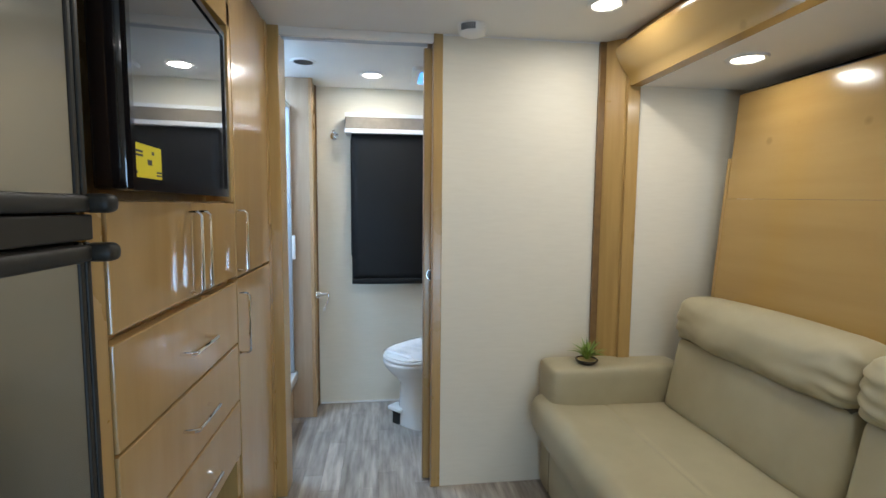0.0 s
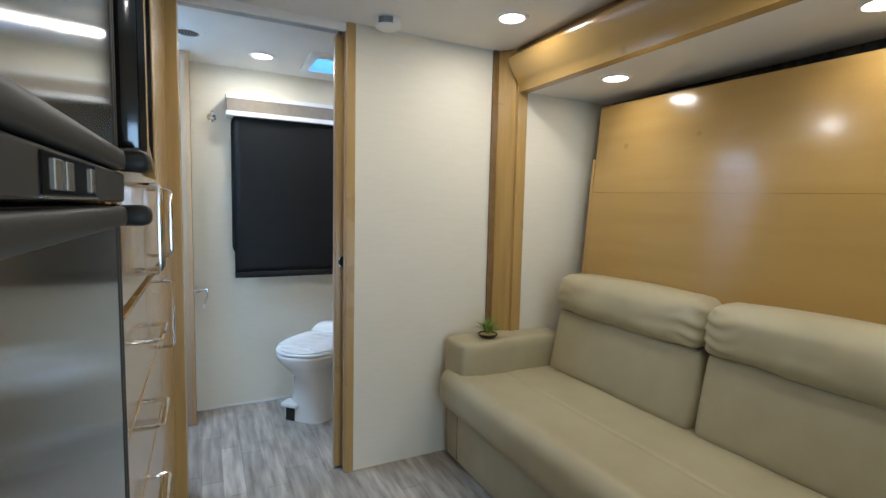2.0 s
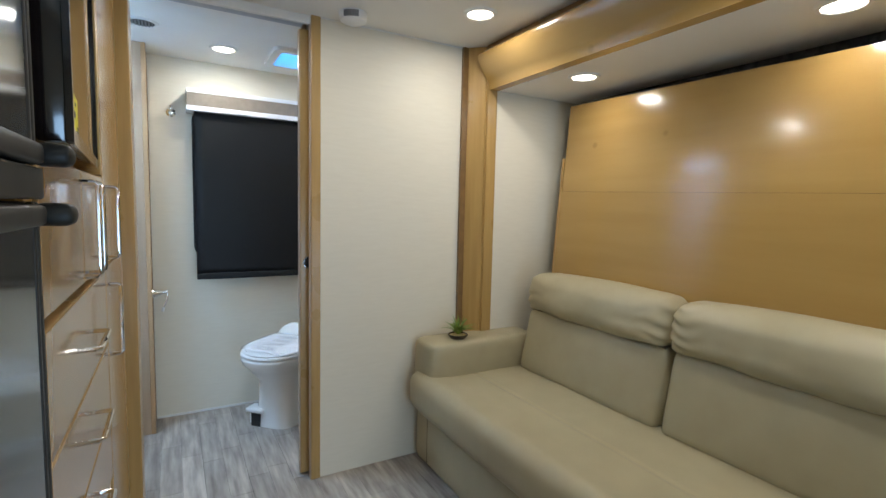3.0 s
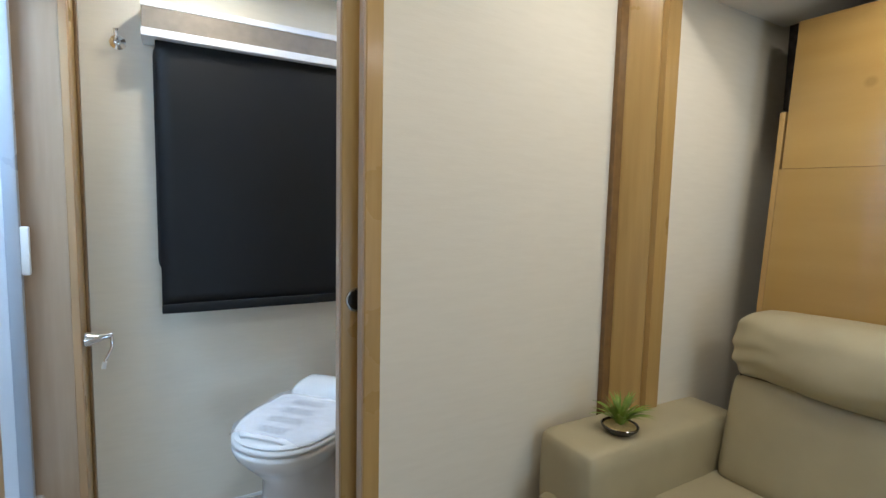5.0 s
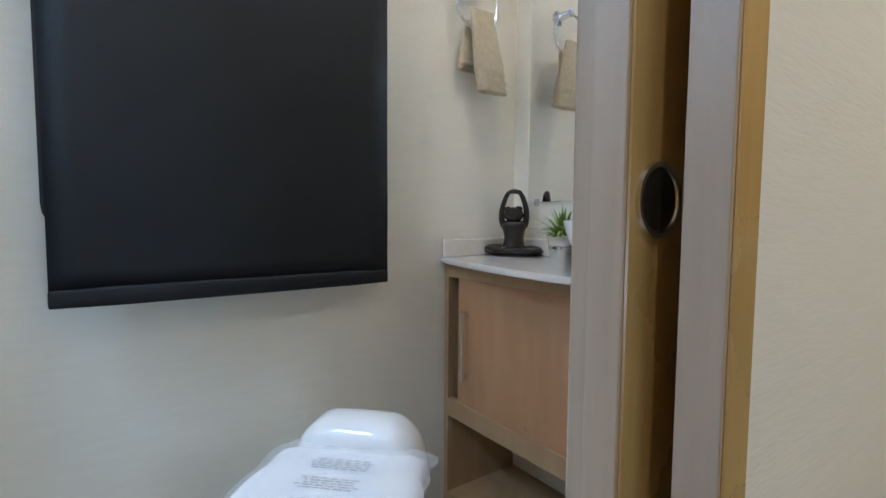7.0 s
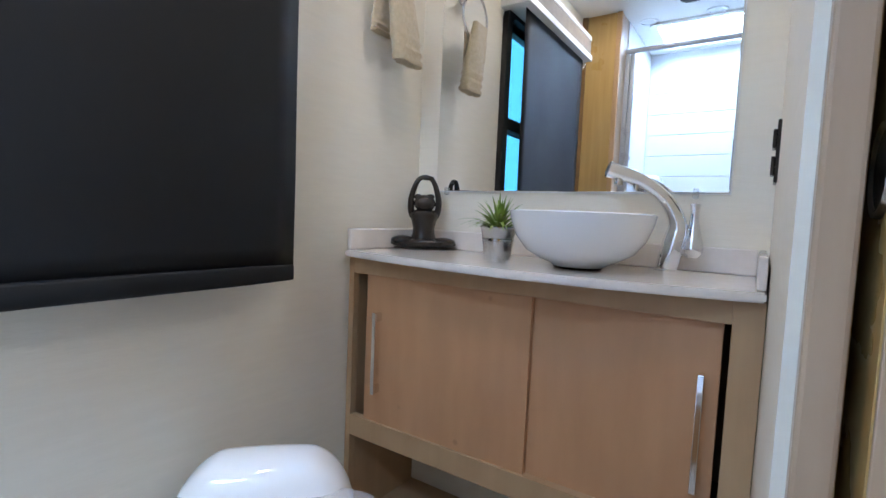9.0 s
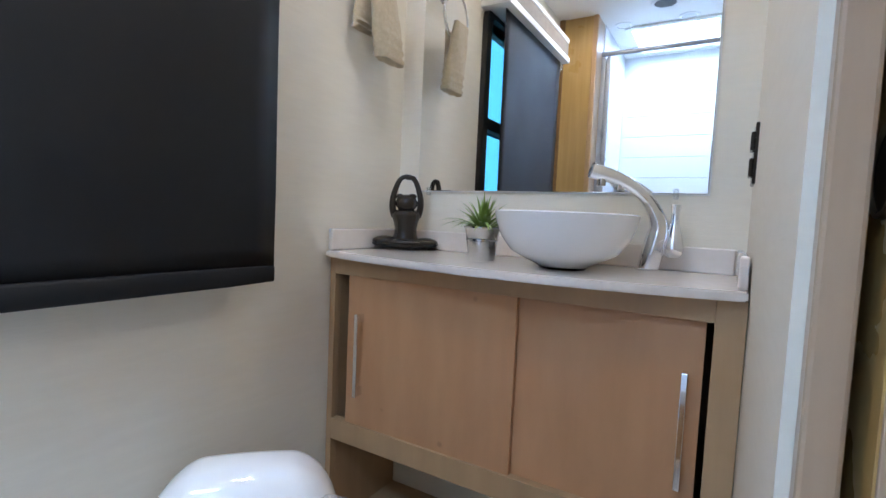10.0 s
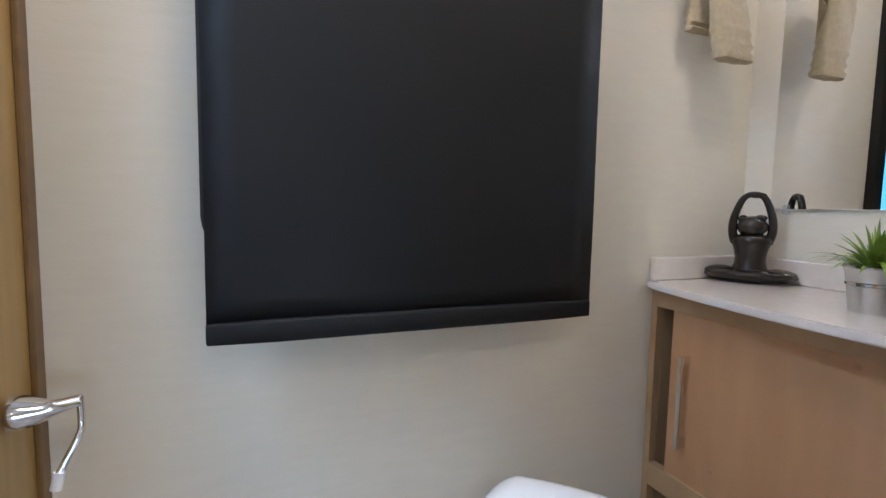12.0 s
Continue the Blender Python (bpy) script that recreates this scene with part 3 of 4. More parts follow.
# ---- fridge ----
fridge = thing("refrigerator", (-0.74, 0.37, 0), label="stainless two-door refrigerator with dark grey trim", category="refrigerator")
FY0, FY1 = 0.03, 0.66
part("body", box(-1.10, -0.47, FY0, FY1 + 0.01, 0.04, 1.99), black_trim, fridge)
part("base", box(-1.06, -0.5, FY0 + 0.02, FY1 - 0.01, 0, 0.04), black_plain, fridge)
for name, z0, z1 in (("freezer_door", 1.281, 1.985), ("fridge_door", 0.08, 1.236)):
    d = part(name, box(-0.468, -0.418, FY0 + 0.006, FY1, z0, z1, 0.006), black_trim, fridge)
    part("steel_panel", box(-0.419, -0.412, FY0 + 0.03, FY1 - 0.035, z0 + 0.004, z1 - 0.004, 0.002), steel, d, "brushed stainless door panel")
    for e in (FY1 - 0.031, FY1 - 0.014):
        part("edge_bead", box(-0.42, -0.411, e, e + 0.012, z0, z1, 0.003), black_trim, d)
    zb = z0 if z0 > 1 else z1 - 0.03
    h = part("handle", soft(-0.43, -0.399, FY0 + 0.006, FY1 - 0.01, zb, zb + 0.027, 0.008, (6, 8, 5)), black_trim, d, "full-width dark grey pull rail", smooth=True)
    part("end_cap", soft(-0.418, -0.372, FY1 - 0.02, FY1 + 0.016, zb - 0.001, zb + 0.029, 0.013, (6, 6, 6)), black_trim, h, smooth=True)
ctrl = part("control_panel", box(-0.47, -0.405, FY0 + 0.01, FY1 - 0.004, 1.239, 1.278, 0.003), black_trim, fridge, "dark grey control strip")
part("recess", box(-0.408, -0.4035, 0.27, 0.45, 1.2435, 1.2735), black_gloss, ctrl, "gloss black control window")
for y0, y1 in ((0.295, 0.318), (0.33, 0.352), (0.42, 0.437)):
    part("button", box(-0.4045, -0.4015, y0, y1, 1.247, 1.270, 0.001), nickel, ctrl, "pale metal button")
part("lower_lip", box(-0.405, -0.4022, 0.265, 0.455, 1.2405, 1.2425), nickel, ctrl, "slim metal lip")

# ---- wall of cabinets ----
FACE = -0.425
cab = thing("wall_cabinet", (-0.75, 1.08, 0), label="honey maple cabinet with drawers below a television niche", category="cabinet")
CY0, CY1 = 0.682, 1.440
part("side_panel", box(-1.14, FACE - 0.012, 0.671, CY0, 0, CEIL, 0.002), maple_up, cab)
part("carcass", box(-1.14, -0.455, CY0, CY1, 0.475, 1.305), maple_up, cab)
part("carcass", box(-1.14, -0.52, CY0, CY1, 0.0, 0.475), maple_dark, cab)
part("niche_back", box(-1.14, -0.50, CY0, CY1, 1.305, CEIL), maple_up, cab)
part("top_rail", box(-0.50, FACE, CY0, CY1, 1.83, 1.90, 0.002), maple_along, cab)
part("stile", box(-0.50, FACE, 1.412, CY1, 1.305, CEIL - 0.002, 0.002), maple_up, cab)
part("stile", box(-0.455, FACE - 0.006, CY0, CY0 + 0.046, 0.475, 1.305, 0.002), maple_up, cab)
for y0, y1, hy in ((CY0 + 0.048, 1.093, 1.065), (1.097, CY1 - 0.003, 1.126)):
    d = part("door", box(-0.455, FACE, y0, y1, 1.068, 1.30, 0.003), maple_face, cab)
    bar_handle(d, (FACE, hy, 1.085), (FACE, hy, 1.275), (0.032, 0, 0))
for z0, z1, hz in ((0.853, 1.05, 0.95), (0.664, 0.847, 0.765), (0.478, 0.658, 0.575)):
    d = part("drawer", box(-0.455, FACE, CY0 + 0.048, CY1 - 0.003, z0, z1, 0.003), maple_face, cab)
    bar_handle(d, (FACE, 1.0, hz), (FACE, 1.158, hz), (0.032, 0, 0))
part("stile", box(-0.52, FACE - 0.006, CY1 - 0.03, CY1, 0.0, 0.486, 0.002), maple_up, cab)
for i in range(8):
    part("louvre", box(-0.519, -0.505, 0.95, CY1 - 0.05, 0.12 + i * 0.04, 0.14 + i * 0.04, 0.002), black_plain, cab, "dark heater louvre")

pantry = thing("pantry_cabinet", (-0.75, 1.7, 0), label="tall honey maple pantry cabinet with two doors", category="cabinet")
part("body", box(-1.14, -0.455, CY1 + 0.001, 1.953, 0.0, CEIL), maple_up, pantry)
for z0, z1, h0, h1 in ((1.064, 2.02, 1.085, 1.275), (0.06, 1.056, 0.815, 1.01)):
    d = part("door", box(-0.455, FACE, CY1 + 0.005, 1.90, z0, z1, 0.003), maple_face, pantry)
    bar_handle(d, (FACE, 1.455, h0), (FACE, 1.455, h1), (0.032, 0, 0))
part("filler", box(-0.455, FACE - 0.002, 1.902, 1.953, 0, CEIL, 0.003), maple_up, pantry)

tv = thing("television", (-0.47, 1.10, 1.31), label="flat black television with yellow energy label", category="television")
swing = pose(-0.436, 1.395, 0, 0, 0, 3.8) @ Matrix.Translation((0.436, -1.395, 0))
def swung(bm):
    """Turned a little outward on the wall bracket, about the far edge."""
    bm.transform(swing)
    return bm
part("casing", swung(box(-0.49, -0.434, 0.735, 1.395, 1.318, 1.80, 0.006)), black_gloss, tv, smooth=True)
part("bezel", swung(ring([(1.065 + a, 1.559 + b) for a, b in rounded(0.66, 0.482, 0.006)], [(1.065 + a, 1.563 + b) for a, b in rounded(0.63, 0.444, 0.002)], "x", -0.436, -0.427)), black_gloss, tv, "gloss black bezel")
part("screen", swung(box(-0.435, -0.432, 0.745, 1.385, 1.33, 1.79)), screen_glass, tv, "dark reflecting screen")
lab = part("label_sheet", swung(box(-0.432, -0.4312, 0.752, 0.876, 1.338, 1.402)), yellow_paper, tv, "yellow energy label")
for y0, y1, z0, z1 in ((0.79, 0.825, 1.386, 1.390), (0.79, 0.825, 1.379, 1.383), (0.79, 0.80, 1.348, 1.353), (0.845, 0.865, 1.366, 1.376), (0.885, 0.915, 1.347, 1.35), (0.885, 0.915, 1.353, 1.356), (0.866, 0.876, 1.386, 1.392)):
    part("print", swung(box(-0.4312, -0.4308, y0 - 0.036, y1 - 0.036, z0, z1)), ink, lab)

# ---- bed panel and sofa ----
bed = thing("wall_bed", (1.5, 0.77, 0.4), label="folded-up wall bed with honey maple underside", category="wall bed")
def bed_board(z0, z1, y0, y1):
    lean = lambda z: 1.472 + (z - 0.90) * 0.0735
    bm = extrude([(lean(z0), z0), (lean(z1), z1), (lean(z1) + 0.05, z1), (lean(z0) + 0.05, z0)], "y", y0, y1)
    for v in bm.verts:
        v.co.z -= (1.73 - v.co.y) * 0.022
    return bm
part("lower_board", bed_board(0.40, 1.338, -0.2, 1.756), maple_along, bed)
part("upper_board", bed_board(1.339, 1.775, -0.2, 1.75), maple_along, bed)
part("side_rail", bed_board(0.40, 1.51, 1.757, 1.772), maple_up, bed, "pale maple rail along the panel's edge")
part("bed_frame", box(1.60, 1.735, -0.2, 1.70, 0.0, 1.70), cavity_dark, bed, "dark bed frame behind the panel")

sofa = thing("sofa", (1.1, 0.9, 0), label="beige leatherette sofa bed with two back cushions", category="sofa")
part("base", soft(0.765, 1.40, -0.25, 1.925, 0.012, 0.31, 0.02, (6, 24, 5), 0.0, 0.002), leather, sofa, smooth=True)
part("base_seam", box(0.7635, 0.768, 1.80, 1.803, 0.03, 0.27), seam_crease_dark, sofa, "stitched upright seam")
for y0, y1 in ((1.742, 1.935), (-0.26, -0.04)):
    part("arm", soft(0.752, 1.36, y0, y1, 0.27, 0.612, 0.028, (14, 10, 12), 0.006, 0.003), leather, sofa, smooth=True)
bm = soft(0.70, 1.36, -0.235, 1.918, 0.272, 0.452, 0.065, (130, 44, 14), 0.008, 0.004)
for v in bm.verts:
    v.co.z += 0.012 * max(0.0, min(1.0, (0.86 - v.co.x) / 0.12)) * (v.co.z > 0.36)
    v.co.z -= 0.005 * math.exp(-((v.co.x - 0.985) / 0.006) ** 2) * (v.co.z > 0.36)
part("seat_cushion", bm, leather, sofa, smooth=True)
part("back_board", box(1.37, 1.41, -0.03, 1.70, 0.1, 0.74, 0.01), leather, sofa)


def pleated(bm, y0, y1, amount):
    """Gathers that run in from both ends and fade, and slack folds along the lower edge."""
    for v in bm.verts:
        e = min(v.co.y - y0, y1 - v.co.y)
        w = max(0.0, 1 - e / 0.15) ** 1.3
        low = max(0.0, 1 - abs(v.co.z - 0.77) / 0.09)
        d = math.sin(v.co.z * 125 + 7 * noise.noise((e * 7, v.co.z * 6, y0))) * amount * w
        v.co.x += d * 1.2
        v.co.z += 0.5 * d + 0.012 * low * noise.noise((v.co.y * 6.0, 2.0, y0))
        v.co.x += 0.012 * noise.noise((v.co.y * 5, v.co.z * 9, 1.7 + y0)) + 0.008 * low * noise.noise((v.co.y * 16, v.co.z * 20, 4.0))
    return bm


def leaning(bm):
    for v in bm.verts:
        v.co.x += (v.co.z - 0.45) * 0.20
    return bm


for y0, y1 in ((0.948, 1.738), (0.13, 0.938), (-0.035, 0.122)):
    if y1 - y0 > 0.3:
        part("back_cushion", leaning(soft(1.24, 1.36, y0 + 0.006, y1 - 0.006, 0.445, 0.748, 0.028, (8, 26, 14), 0.010, 0.003)), leather, sofa, smooth=True)
        part("head_cushion", leaning(pleated(soft(1.195, 1.36, y0, y1, 0.75, 0.926, 0.052, (18, 90, 34), 0.016, 0.002), y0, y1, 0.005)), leather, sofa, "gathered leatherette head roll", smooth=True)
        # dark strip set in the groove to paint its shade as a line
        part("crease", leaning(box(1.25, 1.30, y0 + 0.02, y1 - 0.02, 0.735, 0.765)), seam_crease_dark, sofa, "dark strip painting the crease's shade under the head roll")
    else:
        part("back_cushion", leaning(soft(1.235, 1.36, y0, y1, 0.445, 0.90, 0.035, (8, 10, 14), 0.01)), leather, sofa, smooth=True)


def leaf_tuft(n, length, width, spread, at, seed):
    """A tuft of tapered, arching blades, each with a fold along it."""
    rng = random.Random(seed)
    bm = bmesh.new()
    for i in range(n):
        a, tilt = rng.uniform(0, 2 * math.pi), spread * math.sqrt(rng.random())
        L, w = length * rng.uniform(0.7, 1.05), width * rng.uniform(0.7, 1.1)
        rows = []
        for k in range(6):
            t = k / 5
            ang = tilt * (0.45 + 0.75 * t)
            r, z = L * t * math.sin(ang) + 0.006 * min(1, tilt), L * t * math.cos(ang)
            c = Vector((math.cos(a) * r, math.sin(a) * r, z)) + Vector(at)
            s = Vector((-math.sin(a), math.cos(a), 0)) * w * (0.65 + 0.7 * t) * (1 - t ** 2.2) * 0.5
            fold = Vector((0, 0, -0.25 * w * (1 - t)))
            rows.append([bm.verts.new(c - s), bm.verts.new(c + fold), bm.verts.new(c + s)])
        for p, q in zip(rows, rows[1:]):
            for j in (0, 1):
                bm.faces.new((p[j], p[j + 1], q[j + 1], q[j]))
    bmesh.ops.remove_doubles(bm, verts=bm.verts[:], dist=1e-5)
    return bm


P = (0.925, 1.808, 0.616)
plant = thing("potted_succulent", P, label="small spiky green plant in a black dish on the sofa arm", category="potted plant")
part("dish", lathe([(0, 0), (0.036, 0), (0.047, 0.012), (0.049, 0.018), (0.046, 0.02), (0.042, 0.015), (0, 0.013)], P, 36), black_gloss, plant, "black round dish", smooth=True)
part("sand", lathe([(0.0415, 0.0155), (0.03, 0.018), (0, 0.021)], P, 24), pebble, plant, "cream sand top", smooth=True)
part("leaves", leaf_tuft(52, 0.095, 0.012, 1.1, (P[0], P[1], P[2] + 0.018), 4), leaf_green, plant, "spiky green leaves")
# ---- vanity ----
van = thing("vanity_cabinet", (0.91, 2.53, 0), label="pale wood vanity cabinet with two sliding doors", category="cabinet")
VX, VY0, VY1 = 0.77, 2.081, 2.968
part("stile", box(VX, VX + 0.02, 2.951, VY1, 0, 0.836, 0.001), vanity_wood, van)
part("stile", box(VX, VX + 0.02, VY0, 2.125, 0, 0.836, 0.001), vanity_wood, van)
part("top_rail", box(VX, VX + 0.02, 2.125, 2.951, 0.795, 0.836, 0.001), vanity_wood, van)
part("bottom_rail", box(VX, VX + 0.02, 2.125, 2.951, 0.371, 0.425, 0.001), vanity_wood, van)
part("side_panel", box(VX + 0.02, 1.05, 2.951, VY1, 0, 0.836), vanity_wood, van)
# inside panels carry the cabinet's shade in their darker wood
part("side_panel", box(VX + 0.02, 1.05, VY0, 2.11, 0, 0.836), inner_shade_wood, van)
part("shelf", box(VX + 0.02, 1.05, 2.11, 2.951, 0.392, 0.41), inner_shade_wood, van)
part("bottom_board", box(VX - 0.0, 1.05, 2.125, 2.951, 0.0, 0.13), vanity_wood, van, "raised pale wood plinth shelf")
part("back_panel", box(1.035, 1.05, 2.11, 2.951, 0.41, 0.836), inner_shade_wood, van)
for y0, y1, x, h in ((2.468, 2.910, 0.776, 2.863), (2.136, 2.476, 0.789, 2.162)):
    d = part("sliding_door", box(x, x + 0.012, y0, y1, 0.415, 0.803, 0.001), vanity_door_wood, van, "rosy maple sliding door")
    bow = box(x - 0.026, x - 0.021, h - 0.005, h + 0.005, 0.503, 0.706, 0.0012)
    for z in (0.515, 0.694):
        box(x - 0.022, x, h - 0.0045, h + 0.0045, z - 0.011, z + 0.011, 0.002, bm=bow)
    part("handle", bow, chrome, d, "flat polished chrome bar handle")

# bowed quartz counter
edge = [(0.752 - 0.066 * (1 - (2 * (i / 24) - 1) ** 2) * (1.0 + 0.25 * ((i / 24) - 0.5)), 2.967 - 0.884 * i / 24) for i in range(25)]
counter = thing("vanity_counter", (0.93, 2.53, 0.8365), label="pale quartz vanity counter with a bowed front edge", category="counter")
slab = extrude([(1.05, 2.967), *edge, (1.05, 2.083)], "z", 0.8365, 0.853)
bmesh.ops.bevel(slab, geom=[e for e in slab.edges if abs(e.verts[0].co.z - e.verts[1].co.z) < 1e-5 and min(e.verts[0].co.x, e.verts[1].co.x) < 1.0], offset=0.003, segments=2, affect="EDGES")
part("slab", slab, quartz, counter)
part("back_splash", box(1.038, 1.05, 2.099, 2.952, 0.853, 0.907, 0.003), quartz, counter)
part("side_splash", box(0.757, 1.05, 2.953, 2.967, 0.853, 0.907, 0.004), quartz, counter)
part("side_splash", box(0.765, 1.05, 2.084, 2.098, 0.853, 0.907, 0.004), quartz, counter)

mirror = thing("wall_mirror_glass", (1.045, 2.53, 1.01), label="large frameless mirror above the vanity", category="mirror")
part("glass", box(1.043, 1.049, 2.158, 2.897, 1.021, 1.76, 0.0015), mirror_glass, mirror)
part("glass_edge", box(1.049, 1.0515, 2.155, 2.900, 1.018, 1.763), white_plastic, mirror, "pale edge of the glass")
for y in (2.86, 2.22):
    part("mirror_clip", soft(1.036, 1.0515, y - 0.006, y + 0.006, 1.008, 1.032, 0.004, (4, 4, 4)), clear_film, mirror, "small clear plastic mirror clip", smooth=True)

# vessel sink, faucet
SX, SY, SZ = 0.852, 2.405, 0.853
sink = thing("vessel_sink", (SX, SY, SZ), label="white round vessel sink on the counter", category="sink")
part("bowl", lathe([(0, 0.012), (0.042, 0.008), (0.05, 0.005), (0.058, 0.010), (0.078, 0.018), (0.107, 0.034), (0.128, 0.062), (0.139, 0.09), (0.144, 0.112), (0.1405, 0.114),
                    (0.134, 0.09), (0.121, 0.062), (0.10, 0.04), (0.05, 0.022), (0, 0.02)], (SX, SY, SZ), 56), porcelain, sink, smooth=True)
part("seat_ring", lathe([(0, 0), (0.047, 0), (0.049, 0.004), (0.044, 0.009), (0, 0.009)], (SX, SY, SZ), 40), bronze, sink, "dark mounting ring", smooth=True)
FX, FY = 0.995, 2.262
tap = thing("faucet", (FX, FY, SZ), label="tall polished chrome arched basin faucet", category="faucet")
way = smooth_path([(FX, FY, SZ), (FX, FY - 0.012, SZ + 0.055), (FX - 0.002, FY - 0.017, SZ + 0.102), (FX - 0.018, FY + 0.008, SZ + 0.152), (FX - 0.038, FY + 0.054, SZ + 0.188), (FX - 0.07, FY + 0.114, SZ + 0.209)], 8)
n = len(way) - 1
spout_r = [0.0205 + 0.003 * math.sin(math.pi * min(1, i / n * 3)) - 0.008 * max(0, min(1, (i / n - 0.3) / 0.35)) + 0.0045 * max(0, i / n - 0.72) * 3.6 for i in range(n + 1)]
spout = part("spout", tube(way, spout_r, 24), chrome, tap, smooth=True)
part("spout_face", tube([way[-1] + (way[-1] - way[-2]) * 0.02, way[-1] + (way[-1] - way[-2]).normalized() * 0.0015], 0.0125, 20), nickel, spout, "dark oval spout end", smooth=True)
part("base_ring", lathe([(0, 0), (0.0225, 0), (0.0225, 0.003), (0.019, 0.006), (0, 0.006)], (FX, FY, SZ), 28), chrome, tap, smooth=True)
part("nozzle", lathe([(0, -0.024), (0.009, -0.024), (0.0105, 0.0), (0, 0.0)], (FX - 0.060, FY + 0.094, SZ + 0.200), 18), nickel, tap, smooth=True)
part("diverter", lathe([(0, -0.018), (0.006, -0.017), (0.007, 0.0), (0, 0.0)], (FX - 0.043, FY + 0.062, SZ + 0.186), 14), nickel, tap, smooth=True)
part("handle_joint", tube([(FX, FY - 0.012, SZ + 0.05), (FX + 0.002, FY - 0.045, SZ + 0.05)], 0.014, 16), chrome, tap, smooth=True)
part("lever", lathe([(0, 0.0), (0.012, 0.001), (0.0205, 0.010), (0.0215, 0.022), (0.016, 0.045), (0.0095, 0.072), (0.0085, 0.095), (0.011, 0.112), (0, 0.113)], (FX + 0.002, FY - 0.048, SZ + 0.03), 24), chrome, tap, "chrome lever handle", smooth=True)
part("badge", box(FX - 0.0185, FX - 0.017, FY + 0.004, FY + 0.009, SZ + 0.028, SZ + 0.034), ink, tap)

# bucket plant
B = (0.85, 2.589, SZ)
pail = thing("bucket_plant", B, label="grassy green plant in a small galvanised bucket", category="potted plant")
part("bucket", lathe([(0, 0), (0.02912, 0), (0.02968, 0.00315), (0.03472, 0.0441), (0.0364, 0.04515), (0.0364, 0.04935), (0.03528, 0.0504), (0.0392, 0.0714), (0.04144, 0.0735), (0.04144, 0.07665), (0.0392, 0.0777), (0.03584, 0.063), (0, 0.0609)], B, 40), galvanised, pail, smooth=True)
part("leaves", leaf_tuft(75, 0.10, 0.010, 1.25, (B[0], B[1], B[2] + 0.06), 9), leaf_green, pail, "grassy green leaves")

# figurine: one plain mesh
S = Vector((0.0, 0.0, 0.0))
fig = bmesh.new()
def blob(c, r):
    b = bmesh.new()
    bmesh.ops.create_uvsphere(b, u_segments=20, v_segments=12, radius=1.0, matrix=Matrix.Translation(S + Vector(c)) @ Matrix.Diagonal((*r, 1)))
    merge(fig, b)
blob((0, 0, 0.019), (0.056, 0.102, 0.019))
blob((-0.016, 0.06, 0.028), (0.036, 0.038, 0.017))
blob((-0.016, -0.06, 0.026), (0.036, 0.038, 0.016))
blob((-0.034, 0.0, 0.024), (0.026, 0.055, 0.014))
merge(fig, lathe([(0, 0.01), (0.040, 0.014), (0.036, 0.034), (0.031, 0.052), (0.030, 0.07), (0.034, 0.092), (0.040, 0.112), (0.037, 0.125), (0.02, 0.133), (0, 0.134)], S, 20, 1.1))
blob((-0.008, 0, 0.152), (0.031, 0.033, 0.029))
blob((-0.008, 0.020, 0.172), (0.011, 0.012, 0.011))
blob((-0.008, -0.016, 0.175), (0.012, 0.014, 0.009))
reach = ((0, 0.034, 0.108), (-0.004, 0.041, 0.135), (-0.004, 0.041, 0.168), (-0.004, 0.033, 0.202), (-0.004, 0.022, 0.228), (-0.004, 0.008, 0.238))
arms = smooth_path([S + Vector(p) for p in reach] + [S + Vector((x, -y, z)) for x, y, z in reversed(reach)], 6)
tube(arms, [0.0115 - 0.004 * math.sin(math.pi * i / (len(arms) - 1)) for i in range(len(arms))], 10, bm=fig)
blob((-0.004, -0.006, 0.236), (0.010, 0.020, 0.008))
statue = part("figurine", fig, bronze, smooth=True, sharp=60)
statue.matrix_world = pose(0.973, 2.886, SZ, 0, 0, 36) @ Matrix.Diagonal((0.92, 0.92, 0.84, 1))
tagged(statue, "dark bronze seated yoga figurine with raised arms on the counter", "figurine")

# outlet on the pocket wall
outlet = thing("wall_outlet", (0.985, BACK, 1.09), label="dark bronze wall outlet plate", category="outlet")
part("plate", box(0.95, 1.02, BACK, BACK + 0.006, 1.035, 1.15, 0.002), bronze, outlet)
part("socket", box(0.965, 1.005, BACK + 0.006, BACK + 0.012, 1.05, 1.085, 0.002), bronze, outlet)
part("socket", box(0.965, 1.005, BACK + 0.006, BACK + 0.012, 1.10, 1.135, 0.002), bronze, outlet)

# towel ring and towel
RX, RZ = 0.838, 1.665
tring = thing("towel_ring", (RX, WINDOW_Y, RZ), label="polished chrome towel ring on the wall", category="towel ring")
m = lathe([(0.026, 0), (0.026, 0.004), (0.016, 0.012), (0.012, 0.03), (0.013, 0.06), (0.0, 0.062)], steps=24)
m.transform(pose(RX, WINDOW_Y, RZ, 90, 0, 0))
part("mount", m, chrome, tring, smooth=True)
part("ring", tube([(RX + 0.076 * math.sin(2 * math.pi * i / 40), WINDOW_Y - 0.056, RZ - 0.076 + 0.076 * math.cos(2 * math.pi * i / 40)) for i in range(40)], 0.0045, 10, True), chrome, tring, smooth=True)
towel = thing("hand_towel", (RX, WINDOW_Y - 0.056, 1.48), label="folded tan hand towel through the towel ring", category="towel")
